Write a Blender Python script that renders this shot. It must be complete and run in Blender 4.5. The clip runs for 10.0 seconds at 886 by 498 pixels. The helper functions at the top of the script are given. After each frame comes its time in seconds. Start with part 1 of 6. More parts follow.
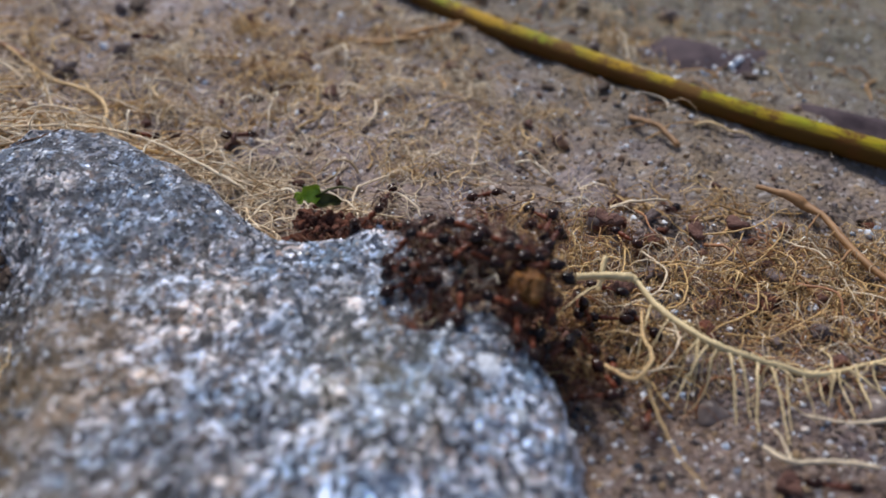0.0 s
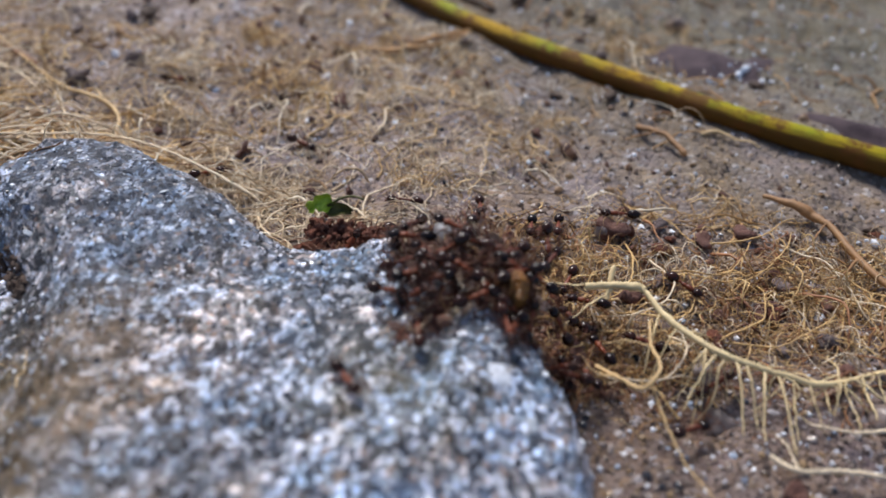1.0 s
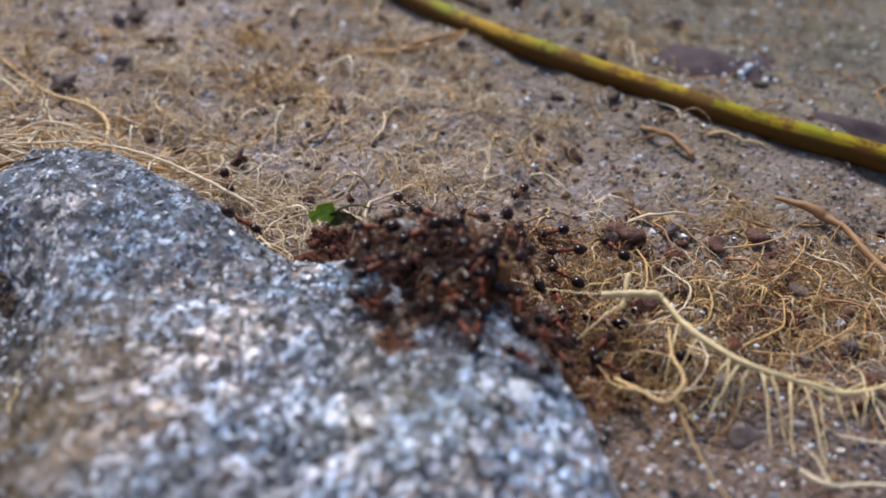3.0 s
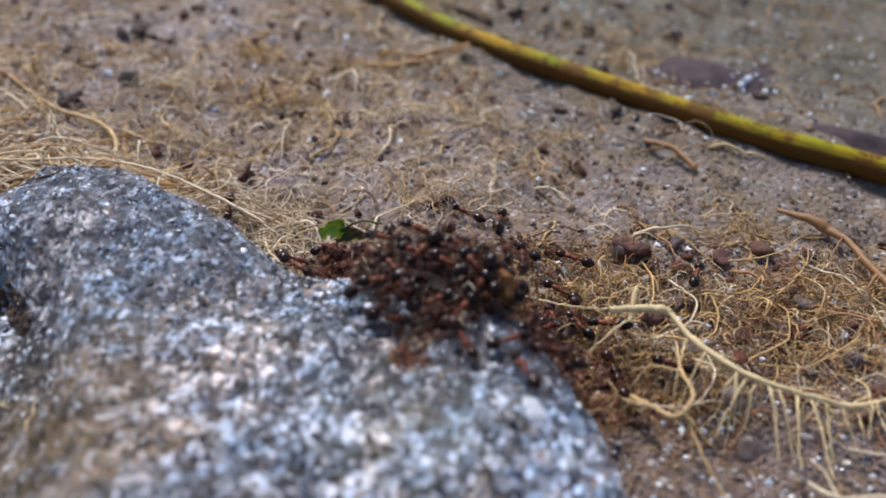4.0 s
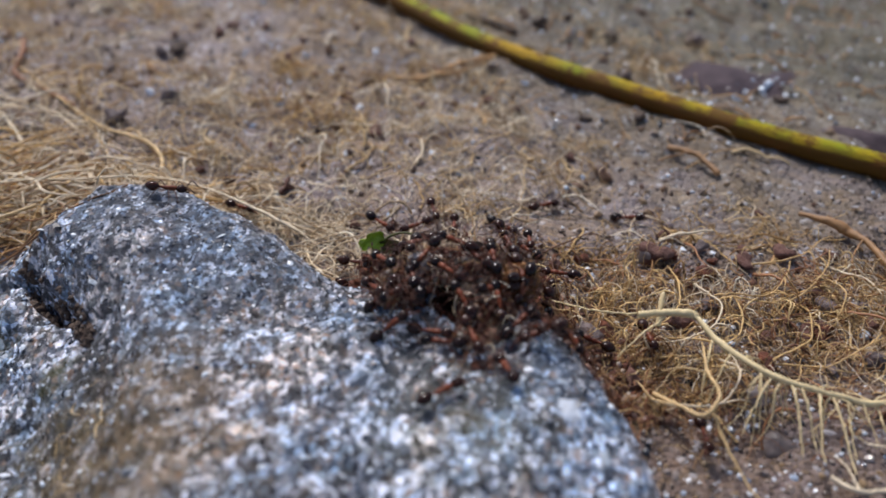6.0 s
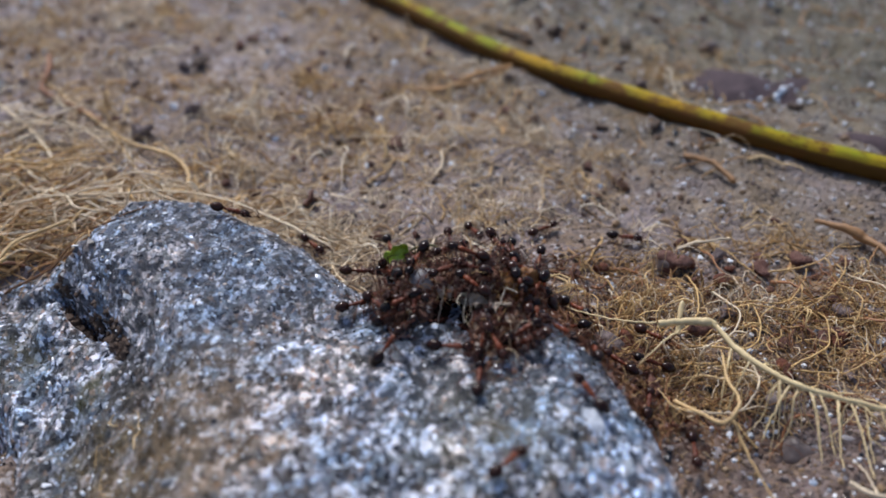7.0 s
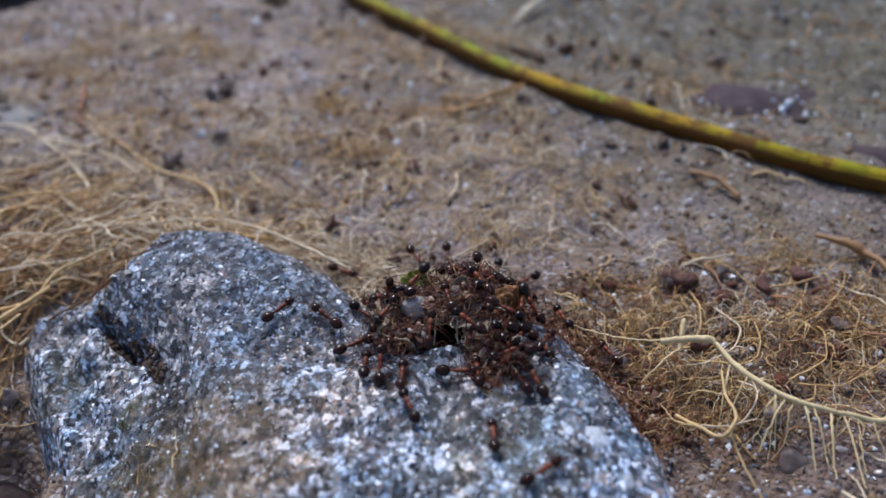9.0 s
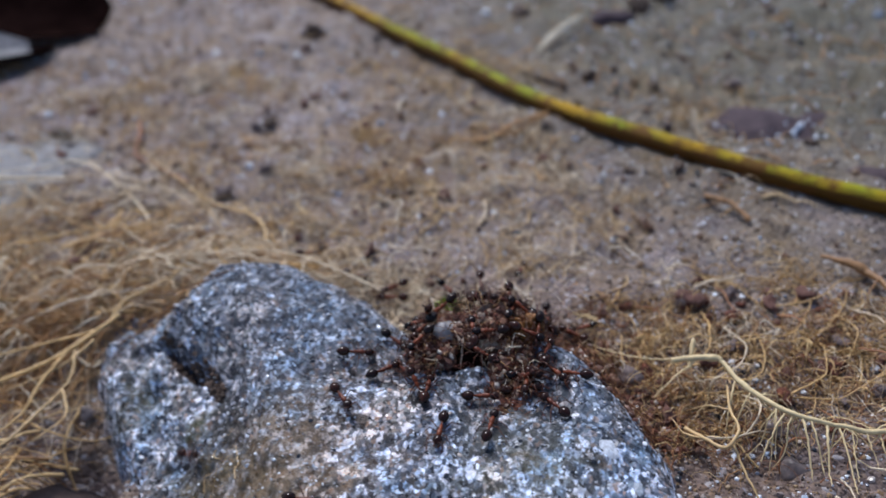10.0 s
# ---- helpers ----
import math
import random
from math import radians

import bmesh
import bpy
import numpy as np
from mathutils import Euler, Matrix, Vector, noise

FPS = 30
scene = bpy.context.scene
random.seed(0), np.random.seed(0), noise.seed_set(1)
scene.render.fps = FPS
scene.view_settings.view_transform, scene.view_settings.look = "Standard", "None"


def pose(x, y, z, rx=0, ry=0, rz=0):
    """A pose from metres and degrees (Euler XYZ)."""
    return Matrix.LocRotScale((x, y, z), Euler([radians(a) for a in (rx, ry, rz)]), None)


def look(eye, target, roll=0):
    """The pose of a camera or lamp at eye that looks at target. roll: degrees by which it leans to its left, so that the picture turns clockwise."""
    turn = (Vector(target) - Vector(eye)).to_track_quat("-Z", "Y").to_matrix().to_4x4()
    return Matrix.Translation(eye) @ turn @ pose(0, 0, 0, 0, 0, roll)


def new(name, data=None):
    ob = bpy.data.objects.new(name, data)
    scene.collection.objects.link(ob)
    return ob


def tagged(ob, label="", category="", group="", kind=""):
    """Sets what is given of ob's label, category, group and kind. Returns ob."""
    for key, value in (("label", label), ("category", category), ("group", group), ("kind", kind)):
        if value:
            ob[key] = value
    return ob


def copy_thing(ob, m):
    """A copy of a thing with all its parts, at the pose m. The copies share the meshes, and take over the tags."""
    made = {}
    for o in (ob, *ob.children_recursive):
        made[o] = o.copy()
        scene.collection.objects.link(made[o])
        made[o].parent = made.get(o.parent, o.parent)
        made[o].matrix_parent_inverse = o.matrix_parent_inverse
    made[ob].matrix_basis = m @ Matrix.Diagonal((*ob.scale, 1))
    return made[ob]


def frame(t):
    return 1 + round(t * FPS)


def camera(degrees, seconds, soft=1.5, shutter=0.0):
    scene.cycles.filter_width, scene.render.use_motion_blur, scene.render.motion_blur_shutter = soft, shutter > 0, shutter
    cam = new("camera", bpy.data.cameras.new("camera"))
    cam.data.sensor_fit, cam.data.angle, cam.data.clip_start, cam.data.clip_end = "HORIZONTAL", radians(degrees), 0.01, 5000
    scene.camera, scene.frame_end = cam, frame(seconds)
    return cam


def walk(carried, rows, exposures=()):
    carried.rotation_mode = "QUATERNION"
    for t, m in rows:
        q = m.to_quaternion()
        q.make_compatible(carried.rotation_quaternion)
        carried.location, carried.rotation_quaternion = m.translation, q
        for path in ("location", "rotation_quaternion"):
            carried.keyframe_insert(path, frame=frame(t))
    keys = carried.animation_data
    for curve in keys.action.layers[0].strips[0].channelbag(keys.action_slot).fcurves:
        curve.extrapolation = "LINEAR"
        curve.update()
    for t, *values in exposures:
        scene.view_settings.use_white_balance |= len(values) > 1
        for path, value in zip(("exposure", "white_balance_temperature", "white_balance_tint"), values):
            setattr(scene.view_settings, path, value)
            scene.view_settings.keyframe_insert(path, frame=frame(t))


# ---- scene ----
MM = 0.001
cam = camera(54.0, 10.0, soft=1.6, shutter=0.45)
cam.data.dof.use_dof = True
cam.data.dof.focus_distance = 0.069
cam.data.dof.aperture_fstop = 25.0

PATH = [  # seconds, eye, target (millimetres), roll
    (0, (7.14, -49.46, 41.83), (7.14, 6.19, -0.62), 3.30),
    (0.5, (7.03, -49.40, 41.51), (7.19, 6.29, -0.90), 3.50),
    (1, (6.63, -49.70, 42.64), (6.34, 6.04, 0.30), 3.31),
    (1.5, (6.03, -49.72, 41.89), (6.14, 6.08, -0.37), 3.55),
    (2, (5.31, -48.52, 41.62), (6.44, 7.28, -0.64), 3.58),
    (3.3, (4.33, -47.37, 41.58), (5.35, 8.51, -0.56), 3.16),
    (3.5, (3.67, -47.28, 42.11), (5.25, 8.78, 0.23), 3.18),
    (4, (3.62, -47.52, 42.63), (5.11, 8.50, 0.68), 3.31),
    (4.5, (3.63, -48.47, 43.83), (4.12, 7.35, 1.60), 2.28),
    (5, (3.37, -48.88, 44.56), (3.56, 7.00, 2.41), 1.84),
    (5.5, (3.08, -49.23, 45.08), (2.97, 6.65, 2.92), 1.45),
    (7, (1.68, -50.41, 47.01), (0.43, 5.48, 4.88), 0.07),
    (7.5, (2.38, -50.94, 50.34), (-0.27, 4.92, 8.25), -1.85),
    (8, (2.55, -51.84, 51.53), (-0.74, 4.01, 9.46), -2.54),
    (8.5, (2.52, -52.20, 50.98), (-0.76, 3.31, 8.45), -2.21),
    (9, (2.99, -52.23, 51.43), (-0.50, 3.36, 9.03), -2.44),
    (9.5, (3.52, -52.87, 52.49), (-0.61, 2.67, 10.07), -2.88),
    (10, (4.08, -56.58, 57.98), (-2.32, -1.11, 15.78), -5.15),
]


def path_row(t, eye, target, roll):
    return (t, look([c * MM for c in eye], [c * MM for c in target], roll))


walk(cam, [path_row(*row) for row in PATH], exposures=[(0.0, 1.0, 6550, 12), (0.5, 1.05, 6550, 12), (1.0, 1.2, 6550, 12), (2.0, 1.2, 6550, 12),
                                                          (5.5, 1.12, 6500, 12), (7.0, 1.02, 6300, 12), (8.5, 1.0, 6020, 12), (10.0, 0.98, 5950, 12)])

# ---- light: bright overcast sky, soft high sun behind thin cloud ----
SUN_ELEVATION, SUN_TURN = radians(54), radians(-25)
world = bpy.data.worlds.new("overcast_sky")
scene.world = world
world.use_nodes = True
wn = world.node_tree
sky = wn.nodes.new("ShaderNodeTexSky")
sky.sky_type = "NISHITA"
sky.sun_disc = False
sky.sun_elevation, sky.sun_rotation = SUN_ELEVATION, SUN_TURN
sky.air_density, sky.dust_density, sky.ozone_density = 1.0, 2.0, 2.0
background = wn.nodes["Background"]
background.inputs["Strength"].default_value = 0.056
wn.links.new(sky.outputs["Color"], background.inputs["Color"])

sun_data = bpy.data.lights.new("sun", "SUN")
sun_data.energy, sun_data.angle, sun_data.color = 1.5, radians(16), (1.0, 0.97, 0.92)
sun = new("sun", sun_data)
sun.matrix_world = look((0, 0, 2), (0.0 - math.sin(SUN_TURN) * math.cos(SUN_ELEVATION),
                                    0.0 - math.cos(SUN_TURN) * math.cos(SUN_ELEVATION), 2 - math.sin(SUN_ELEVATION)))


# ---- materials ----
class Surface:
    """A node material with a few short ways to wire it; sizes of patterns in millimetres."""

    def __init__(self, name, rough=0.6, metal=0.0, spec=0.5):
        self.mat = bpy.data.materials.new(name)
        self.mat.use_nodes = True
        self.tree = self.mat.node_tree
        self.bsdf = self.tree.nodes["Principled BSDF"]
        self.set("Roughness", rough)
        self.set("Metallic", metal)
        self.set("Specular IOR Level", spec)
        self.coords = self.tree.nodes.new("ShaderNodeTexCoord").outputs["Object"]

    def set(self, slot, value):
        if isinstance(value, bpy.types.NodeSocket):
            self.tree.links.new(value, self.bsdf.inputs[slot])
        else:
            self.bsdf.inputs[slot].default_value = value

    def node(self, kind, **inputs):
        n = self.tree.nodes.new(kind)
        for key, value in inputs.items():
            self.plug(n.inputs[key.replace("_", " ")], value)
        return n

    def plug(self, socket, value):
        if isinstance(value, bpy.types.NodeSocket):
            self.tree.links.new(value, socket)
        else:
            socket.default_value = value

    def noise(self, size, detail=4.0, rough=0.6, coords=None):
        n = self.node("ShaderNodeTexNoise", Scale=1000.0 / size, Detail=detail, Roughness=rough)
        self.plug(n.inputs["Vector"], coords or self.coords)
        return n.outputs["Fac"]

    def cells(self, size, feature="F1", warp=None):
        n = self.node("ShaderNodeTexVoronoi", Scale=1000.0 / size)
        n.feature = feature
        self.plug(n.inputs["Vector"], warp or self.coords)
        return n

    def stretched(self, sx, sy, sz):
        n = self.node("ShaderNodeMapping", Vector=self.coords)
        n.inputs["Scale"].default_value = (sx, sy, sz)
        return n.outputs["Vector"]

    def moved(self, by):
        n = self.node("ShaderNodeMapping", Vector=self.coords)
        n.inputs["Location"].default_value = (by * MM, -by * MM, by * 0.7 * MM)
        return n.outputs["Vector"]

    def warped(self, size, amount):
        n = self.node("ShaderNodeTexNoise", Scale=1000.0 / size, Detail=2.0)
        self.plug(n.inputs["Vector"], self.coords)
        off = self.node("ShaderNodeVectorMath")
        off.operation = "MULTIPLY_ADD"
        self.plug(off.inputs[0], n.outputs["Color"])
        off.inputs[1].default_value = (amount * MM,) * 3
        self.plug(off.inputs[2], self.coords)
        return off.outputs[0]

    def ramp(self, fac, stops, constant=False):
        n = self.node("ShaderNodeValToRGB", Fac=fac)
        if constant:
            n.color_ramp.interpolation = "CONSTANT"
        while len(n.color_ramp.elements) < len(stops):
            n.color_ramp.elements.new(0.5)
        for e, (at, colour) in zip(n.color_ramp.elements, stops):
            e.position = at
            e.color = (*colour, 1) if isinstance(colour, tuple) else (colour,) * 3 + (1,)
        return n.outputs["Color"]

    def mix(self, fac, a, b, way="MIX"):
        n = self.tree.nodes.new("ShaderNodeMix")
        n.data_type, n.blend_type = "RGBA", way
        self.plug(n.inputs["Factor"], fac)
        for socket, v in zip([s for s in n.inputs if s.type == "RGBA"], (a, b)):
            self.plug(socket, v if isinstance(v, bpy.types.NodeSocket) else (*v, 1))
        return [s for s in n.outputs if s.type == "RGBA"][0]

    def math(self, way, a, b=0.0, clamp=False):
        n = self.tree.nodes.new("ShaderNodeMath")
        n.operation, n.use_clamp = way, clamp
        self.plug(n.inputs[0], a)
        self.plug(n.inputs[1], b)
        return n.outputs[0]

    def bump(self, height, depth, strength=1.0, under=None):
        n = self.node("ShaderNodeBump", Height=height, Strength=strength, Distance=depth * MM)
        if under is not None:
            self.plug(n.inputs["Normal"], under)
        return n.outputs["Normal"]

    def island(self):
        return self.tree.nodes.new("ShaderNodeNewGeometry").outputs["Random Per Island"]

    def object_random(self):
        return self.tree.nodes.new("ShaderNodeObjectInfo").outputs["Random"]


def soil_surface():
    s = Surface("damp_sandy_soil", rough=0.75)
    w = s.warped(3.0, 1.2)
    broad = s.noise(22.0, 5.0)
    fine = s.noise(1.6, 6.0, 0.7)
    base = s.ramp(broad, [(0.34, (0.165, 0.120, 0.098)), (0.5, (0.325, 0.255, 0.236)), (0.70, (0.390, 0.328, 0.316))])
    brown = s.ramp(s.noise(7.0, 5.0, 0.65, s.moved(19.0)), [(0.48, 0.0), (0.66, 0.75)])
    base = s.mix(brown, base, (0.20, 0.125, 0.068))
    damp = s.node("ShaderNodeVectorMath")
    damp.operation = "DISTANCE"
    s.plug(damp.inputs[0], s.warped(9.0, 12.0))
    damp.inputs[1].default_value = (0.029, -0.009, 0.005)
    base = s.mix(s.ramp(s.math("MULTIPLY", damp.outputs["Value"], 10.0), [(0.10, 0.75), (0.27, 0.0)]), base, (0.150, 0.092, 0.074))
    nest = s.node("ShaderNodeVectorMath")
    nest.operation = "DISTANCE"
    s.plug(nest.inputs[0], s.warped(7.0, 9.0))
    nest.inputs[1].default_value = (0.018, 0.003, 0.004)
    base = s.mix(s.ramp(s.math("MULTIPLY", nest.outputs["Value"], 10.0), [(0.06, 0.75), (0.19, 0.0)]), base, (0.110, 0.054, 0.032))
    base = s.mix(0.75, base, s.ramp(fine, [(0.25, 0.30), (0.5, 0.85), (0.75, 1.25)]), "MULTIPLY")
    base = s.mix(0.9, base, s.ramp(s.noise(6.0, 4.0, 0.65, s.moved(43.0)), [(0.38, (0.86, 0.86, 1.06)), (0.5, (1.0, 1.0, 1.0)), (0.62, (1.20, 1.05, 0.74))]), "MULTIPLY")
    grains = s.cells(0.55, warp=w)
    pick = s.ramp(s.math("FRACT", s.math("MULTIPLY", grains.outputs["Color"], 3.7)),
                  [(0.0, (0.045, 0.034, 0.032)), (0.16, (0.19, 0.138, 0.106)), (0.5, (0.255, 0.205, 0.185)), (0.82, (0.31, 0.215, 0.125)),
                   (0.94, (0.70, 0.72, 0.78))], True)
    base = s.mix(0.36, base, pick)
    away = s.node("ShaderNodeVectorMath")
    away.operation = "DISTANCE"
    s.plug(away.inputs[0], s.warped(30.0, 40.0))
    away.inputs[1].default_value = (0.085, 0.115, 0.0)
    moss = s.ramp(away.outputs["Value"], [(0.055, 0.66), (0.10, 0.0)])
    s.set("Base Color", s.mix(moss, base, (0.075, 0.08, 0.042)))
    s.set("Roughness", s.ramp(grains.outputs["Color"], [(0.0, 0.35), (0.3, 0.8), (1.0, 0.55)]))
    h = s.bump(fine, 0.5, 0.9)
    s.set("Normal", s.bump(grains.outputs["Distance"], -0.35, 0.8, h))
    return s.mat


def rock_surface():
    s = Surface("speckled_grey_granite", rough=0.5)
    place = s.coords
    s.coords = s.stretched(1.0, 0.8, 1.0)
    fine = s.cells(0.34, warp=s.warped(0.6, 0.3))
    tone = s.math("FRACT", s.math("MULTIPLY", fine.outputs["Color"], 4.1))
    grain = s.noise(0.85, 8.0, 0.78)
    colour = s.ramp(grain, [(0.35, (0.016, 0.019, 0.028)), (0.43, (0.100, 0.116, 0.150)), (0.51, (0.225, 0.245, 0.280)), (0.60, (0.44, 0.47, 0.52))])
    speck = s.ramp(tone, [(0.0, (0.018, 0.024, 0.038)), (0.20, (0.10, 0.125, 0.165)), (0.42, (0.21, 0.245, 0.265)), (0.60, (0.34, 0.335, 0.35)),
                          (0.74, (0.30, 0.215, 0.16)), (0.82, (0.46, 0.52, 0.60)), (0.92, (0.80, 0.86, 0.94))], True)
    colour = s.mix(0.7, colour, speck)
    blotch = s.noise(2.3, 7.0, 0.72, s.moved(24.0))
    colour = s.mix(0.85, colour, s.ramp(blotch, [(0.36, (0.56, 0.58, 0.62)), (0.46, (0.90, 0.91, 0.94)), (0.54, (1.04, 1.04, 1.06)), (0.64, (1.32, 1.33, 1.36))]), "MULTIPLY")
    # feldspar patches, dark mica patches, teal, pink and ochre stains
    patch = s.noise(0.9, 6.0, 0.66, s.moved(31.0))
    spread = s.noise(9.0, 3.0, 0.5, s.moved(57.0))
    white = s.ramp(s.math("ADD", patch, s.math("MULTIPLY", spread, 0.30)), [(0.705, 0.0), (0.735, 0.9)])
    colour = s.mix(white, colour, s.ramp(s.noise(0.5, 3.0, 0.6), [(0.35, (0.44, 0.49, 0.58)), (0.6, (0.84, 0.88, 0.95))]))
    mica = s.ramp(s.math("ADD", s.noise(1.1, 5.0, 0.65, s.moved(83.0)), s.math("MULTIPLY", spread, -0.25)), [(0.290, 0.85), (0.350, 0.0)])
    colour = s.mix(mica, colour, (0.018, 0.020, 0.028))
    tint = s.ramp(s.noise(4.0, 4.0, 0.6), [(0.36, (0.68, 0.84, 1.00)), (0.5, (1.0, 1.0, 1.05)), (0.62, (1.16, 1.00, 0.88))])
    colour = s.mix(0.8, colour, tint, "MULTIPLY")
    colour = s.mix(s.ramp(s.noise(3.2, 6.0, 0.7, s.moved(12.0)), [(0.58, 0.0), (0.70, 0.6)]), colour, (0.36, 0.275, 0.20))
    colour = s.mix(1.0, colour, s.ramp(s.noise(10.0, 6.0, 0.7), [(0.36, 0.60), (0.50, 1.06), (0.62, 1.30)]), "MULTIPLY")
    s.coords = place
    # blue-black weathering crust over the high lobe and down its flank, in broken patches
    crust = s.node("ShaderNodeVectorMath")
    crust.operation = "DISTANCE"
    s.plug(crust.inputs[0], s.warped(8.0, 9.0))
    crust.inputs[1].default_value = (-0.014, 0.010, 0.010)
    spots = s.ramp(s.noise(2.4, 6.0, 0.7, s.moved(5.0)), [(0.36, 0.25), (0.56, 1.0)])
    crust = s.math("MULTIPLY", s.ramp(s.math("MULTIPLY", crust.outputs["Value"], 20.0), [(0.12, 0.66), (0.30, 0.0)]), spots)
    colour = s.mix(crust, colour, (0.062, 0.068, 0.088))
    # damp olive-brown lichen down the slope beside the lower block, deepened for its shade
    xyz = s.node("ShaderNodeSeparateXYZ", Vector=s.warped(3.5, 5.0))
    streak = s.math("ABSOLUTE", s.math("ADD", s.math("MULTIPLY", xyz.outputs["Y"], 0.22), s.math("ADD", xyz.outputs["X"], 0.0200)))
    along = s.ramp(s.math("MULTIPLY", xyz.outputs["Y"], -20.0), [(0.06, 0.0), (0.18, 1.0)])
    streak = s.math("MULTIPLY", s.ramp(s.math("MULTIPLY", streak, 100.0), [(0.32, 0.9), (0.95, 0.0)]), along)
    lichen = s.ramp(s.noise(1.0, 6.0, 0.7), [(0.35, (0.030, 0.026, 0.016)), (0.55, (0.125, 0.100, 0.055)), (0.70, (0.24, 0.20, 0.12))])
    colour = s.mix(s.math("MULTIPLY", streak, s.ramp(s.noise(1.8, 5.0, 0.7, s.moved(71.0)), [(0.40, 0.35), (0.55, 1.0)])), colour, lichen)
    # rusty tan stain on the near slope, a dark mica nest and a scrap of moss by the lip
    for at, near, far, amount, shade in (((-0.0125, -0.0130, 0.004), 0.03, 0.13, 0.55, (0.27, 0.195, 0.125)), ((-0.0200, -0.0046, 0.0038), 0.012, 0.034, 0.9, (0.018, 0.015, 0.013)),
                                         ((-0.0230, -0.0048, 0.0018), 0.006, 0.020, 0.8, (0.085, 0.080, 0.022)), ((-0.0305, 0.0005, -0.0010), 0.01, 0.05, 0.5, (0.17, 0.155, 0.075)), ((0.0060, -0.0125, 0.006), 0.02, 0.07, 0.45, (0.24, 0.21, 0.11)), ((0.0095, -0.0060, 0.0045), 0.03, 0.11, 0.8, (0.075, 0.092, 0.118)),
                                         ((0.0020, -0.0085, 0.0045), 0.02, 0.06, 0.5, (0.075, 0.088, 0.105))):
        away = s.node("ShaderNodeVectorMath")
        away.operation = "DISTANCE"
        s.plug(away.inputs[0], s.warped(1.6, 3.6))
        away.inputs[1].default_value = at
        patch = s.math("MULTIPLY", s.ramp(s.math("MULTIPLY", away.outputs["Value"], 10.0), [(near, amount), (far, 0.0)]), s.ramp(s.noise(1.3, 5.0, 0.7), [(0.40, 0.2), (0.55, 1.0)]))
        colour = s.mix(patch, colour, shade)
    film = s.ramp(s.noise(0.3, 6.0, 0.8), [(0.34, 0.62), (0.6, 1.25)])
    crisp = s.node("ShaderNodeGamma", Color=s.mix(0.9, colour, film, "MULTIPLY"), Gamma=1.4)
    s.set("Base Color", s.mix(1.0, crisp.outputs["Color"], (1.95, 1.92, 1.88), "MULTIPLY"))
    s.set("Roughness", s.ramp(tone, [(0.0, 0.16), (0.4, 0.55), (1.0, 0.22)]))
    h = s.bump(s.noise(2.2, 8.0, 0.7), 1.0, 0.8)
    h = s.bump(tone, 0.28, 0.9, h)
    s.set("Normal", s.bump(s.noise(0.22, 4.0, 0.7), 0.15, 0.8, h))
    return s.mat


def crystal_surface():
    s = Surface("quartz_and_mica_grains", rough=0.25)
    r = s.island()
    s.set("Base Color", s.ramp(r, [(0.0, (0.80, 0.84, 0.90)), (0.34, (0.46, 0.54, 0.66)), (0.50, (0.50, 0.44, 0.40)),
                                   (0.60, (0.16, 0.18, 0.23)), (0.78, (0.03, 0.034, 0.045))], True))
    s.set("Roughness", s.ramp(s.math("FRACT", s.math("MULTIPLY", r, 17.0)), [(0.0, 0.05), (1.0, 0.4)]))
    s.set("Normal", s.bump(s.noise(0.3, 3.0), 0.08, 0.6))
    return s.mat


def sand_surface():
    s = Surface("sand_grains_mixed", rough=0.35)
    r = s.island()
    s.set("Base Color", s.ramp(r, [(0.0, (0.22, 0.165, 0.132)), (0.30, (0.13, 0.092, 0.074)), (0.50, (0.28, 0.225, 0.20)), (0.70, (0.07, 0.05, 0.042)),
                                   (0.76, (0.30, 0.20, 0.105)), (0.91, (0.60, 0.62, 0.68)), (0.965, (0.85, 0.88, 0.93))], True))
    s.set("Roughness", s.ramp(s.math("FRACT", s.math("MULTIPLY", r, 23.0)), [(0.0, 0.15), (1.0, 0.65)]))
    s.set("Normal", s.bump(s.noise(0.25, 3.0), 0.08, 0.7))
    return s.mat


def fibre_surface(name, pale, mid, dark, rough=0.55):
    s = Surface(name, rough=rough)
    r = s.island()
    tone = s.ramp(r, [(0.0, dark), (0.45, mid), (1.0, pale)])
    tone = s.mix(0.7, tone, s.ramp(s.noise(1.4, 5.0, 0.7), [(0.3, 0.55), (0.65, 1.15)]), "MULTIPLY")
    s.set("Base Color", tone)
    s.set("Subsurface Weight", 0.0)
    s.set("Normal", s.bump(s.noise(0.25, 3.0), 0.08, 0.5))
    return s.mat


def stem_surface():
    s = Surface("drying_green_reed", rough=0.6, spec=0.15)
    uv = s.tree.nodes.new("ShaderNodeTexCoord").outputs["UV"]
    streak = s.noise(60.0, 5.0, 0.65, uv)
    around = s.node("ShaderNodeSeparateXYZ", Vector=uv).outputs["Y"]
    # browner along the lower near flank: staining plus shade put into the colour
    shaded_flank = s.math("ADD", around, s.math("MULTIPLY", s.noise(260.0, 4.0, 0.6, uv), 0.7))
    c = s.ramp(streak, [(0.32, (0.16, 0.085, 0.004)), (0.5, (0.44, 0.255, 0.005)), (0.70, (0.64, 0.39, 0.008))])
    c = s.mix(s.ramp(s.noise(20.0, 5.0, 0.6), [(0.42, 0.0), (0.55, 0.85)]), c, (0.21, 0.27, 0.008))
    c = s.mix(s.ramp(shaded_flank, [(0.70, 0.95), (0.95, 0.0)]), c, (0.085, 0.034, 0.006))
    c = s.mix(s.ramp(s.noise(3.0, 6.0, 0.75), [(0.49, 0.0), (0.58, 0.9)]), c, (0.115, 0.044, 0.008))
    s.set("Base Color", c)
    s.set("Normal", s.bump(streak, 0.15, 0.7))
    return s.mat


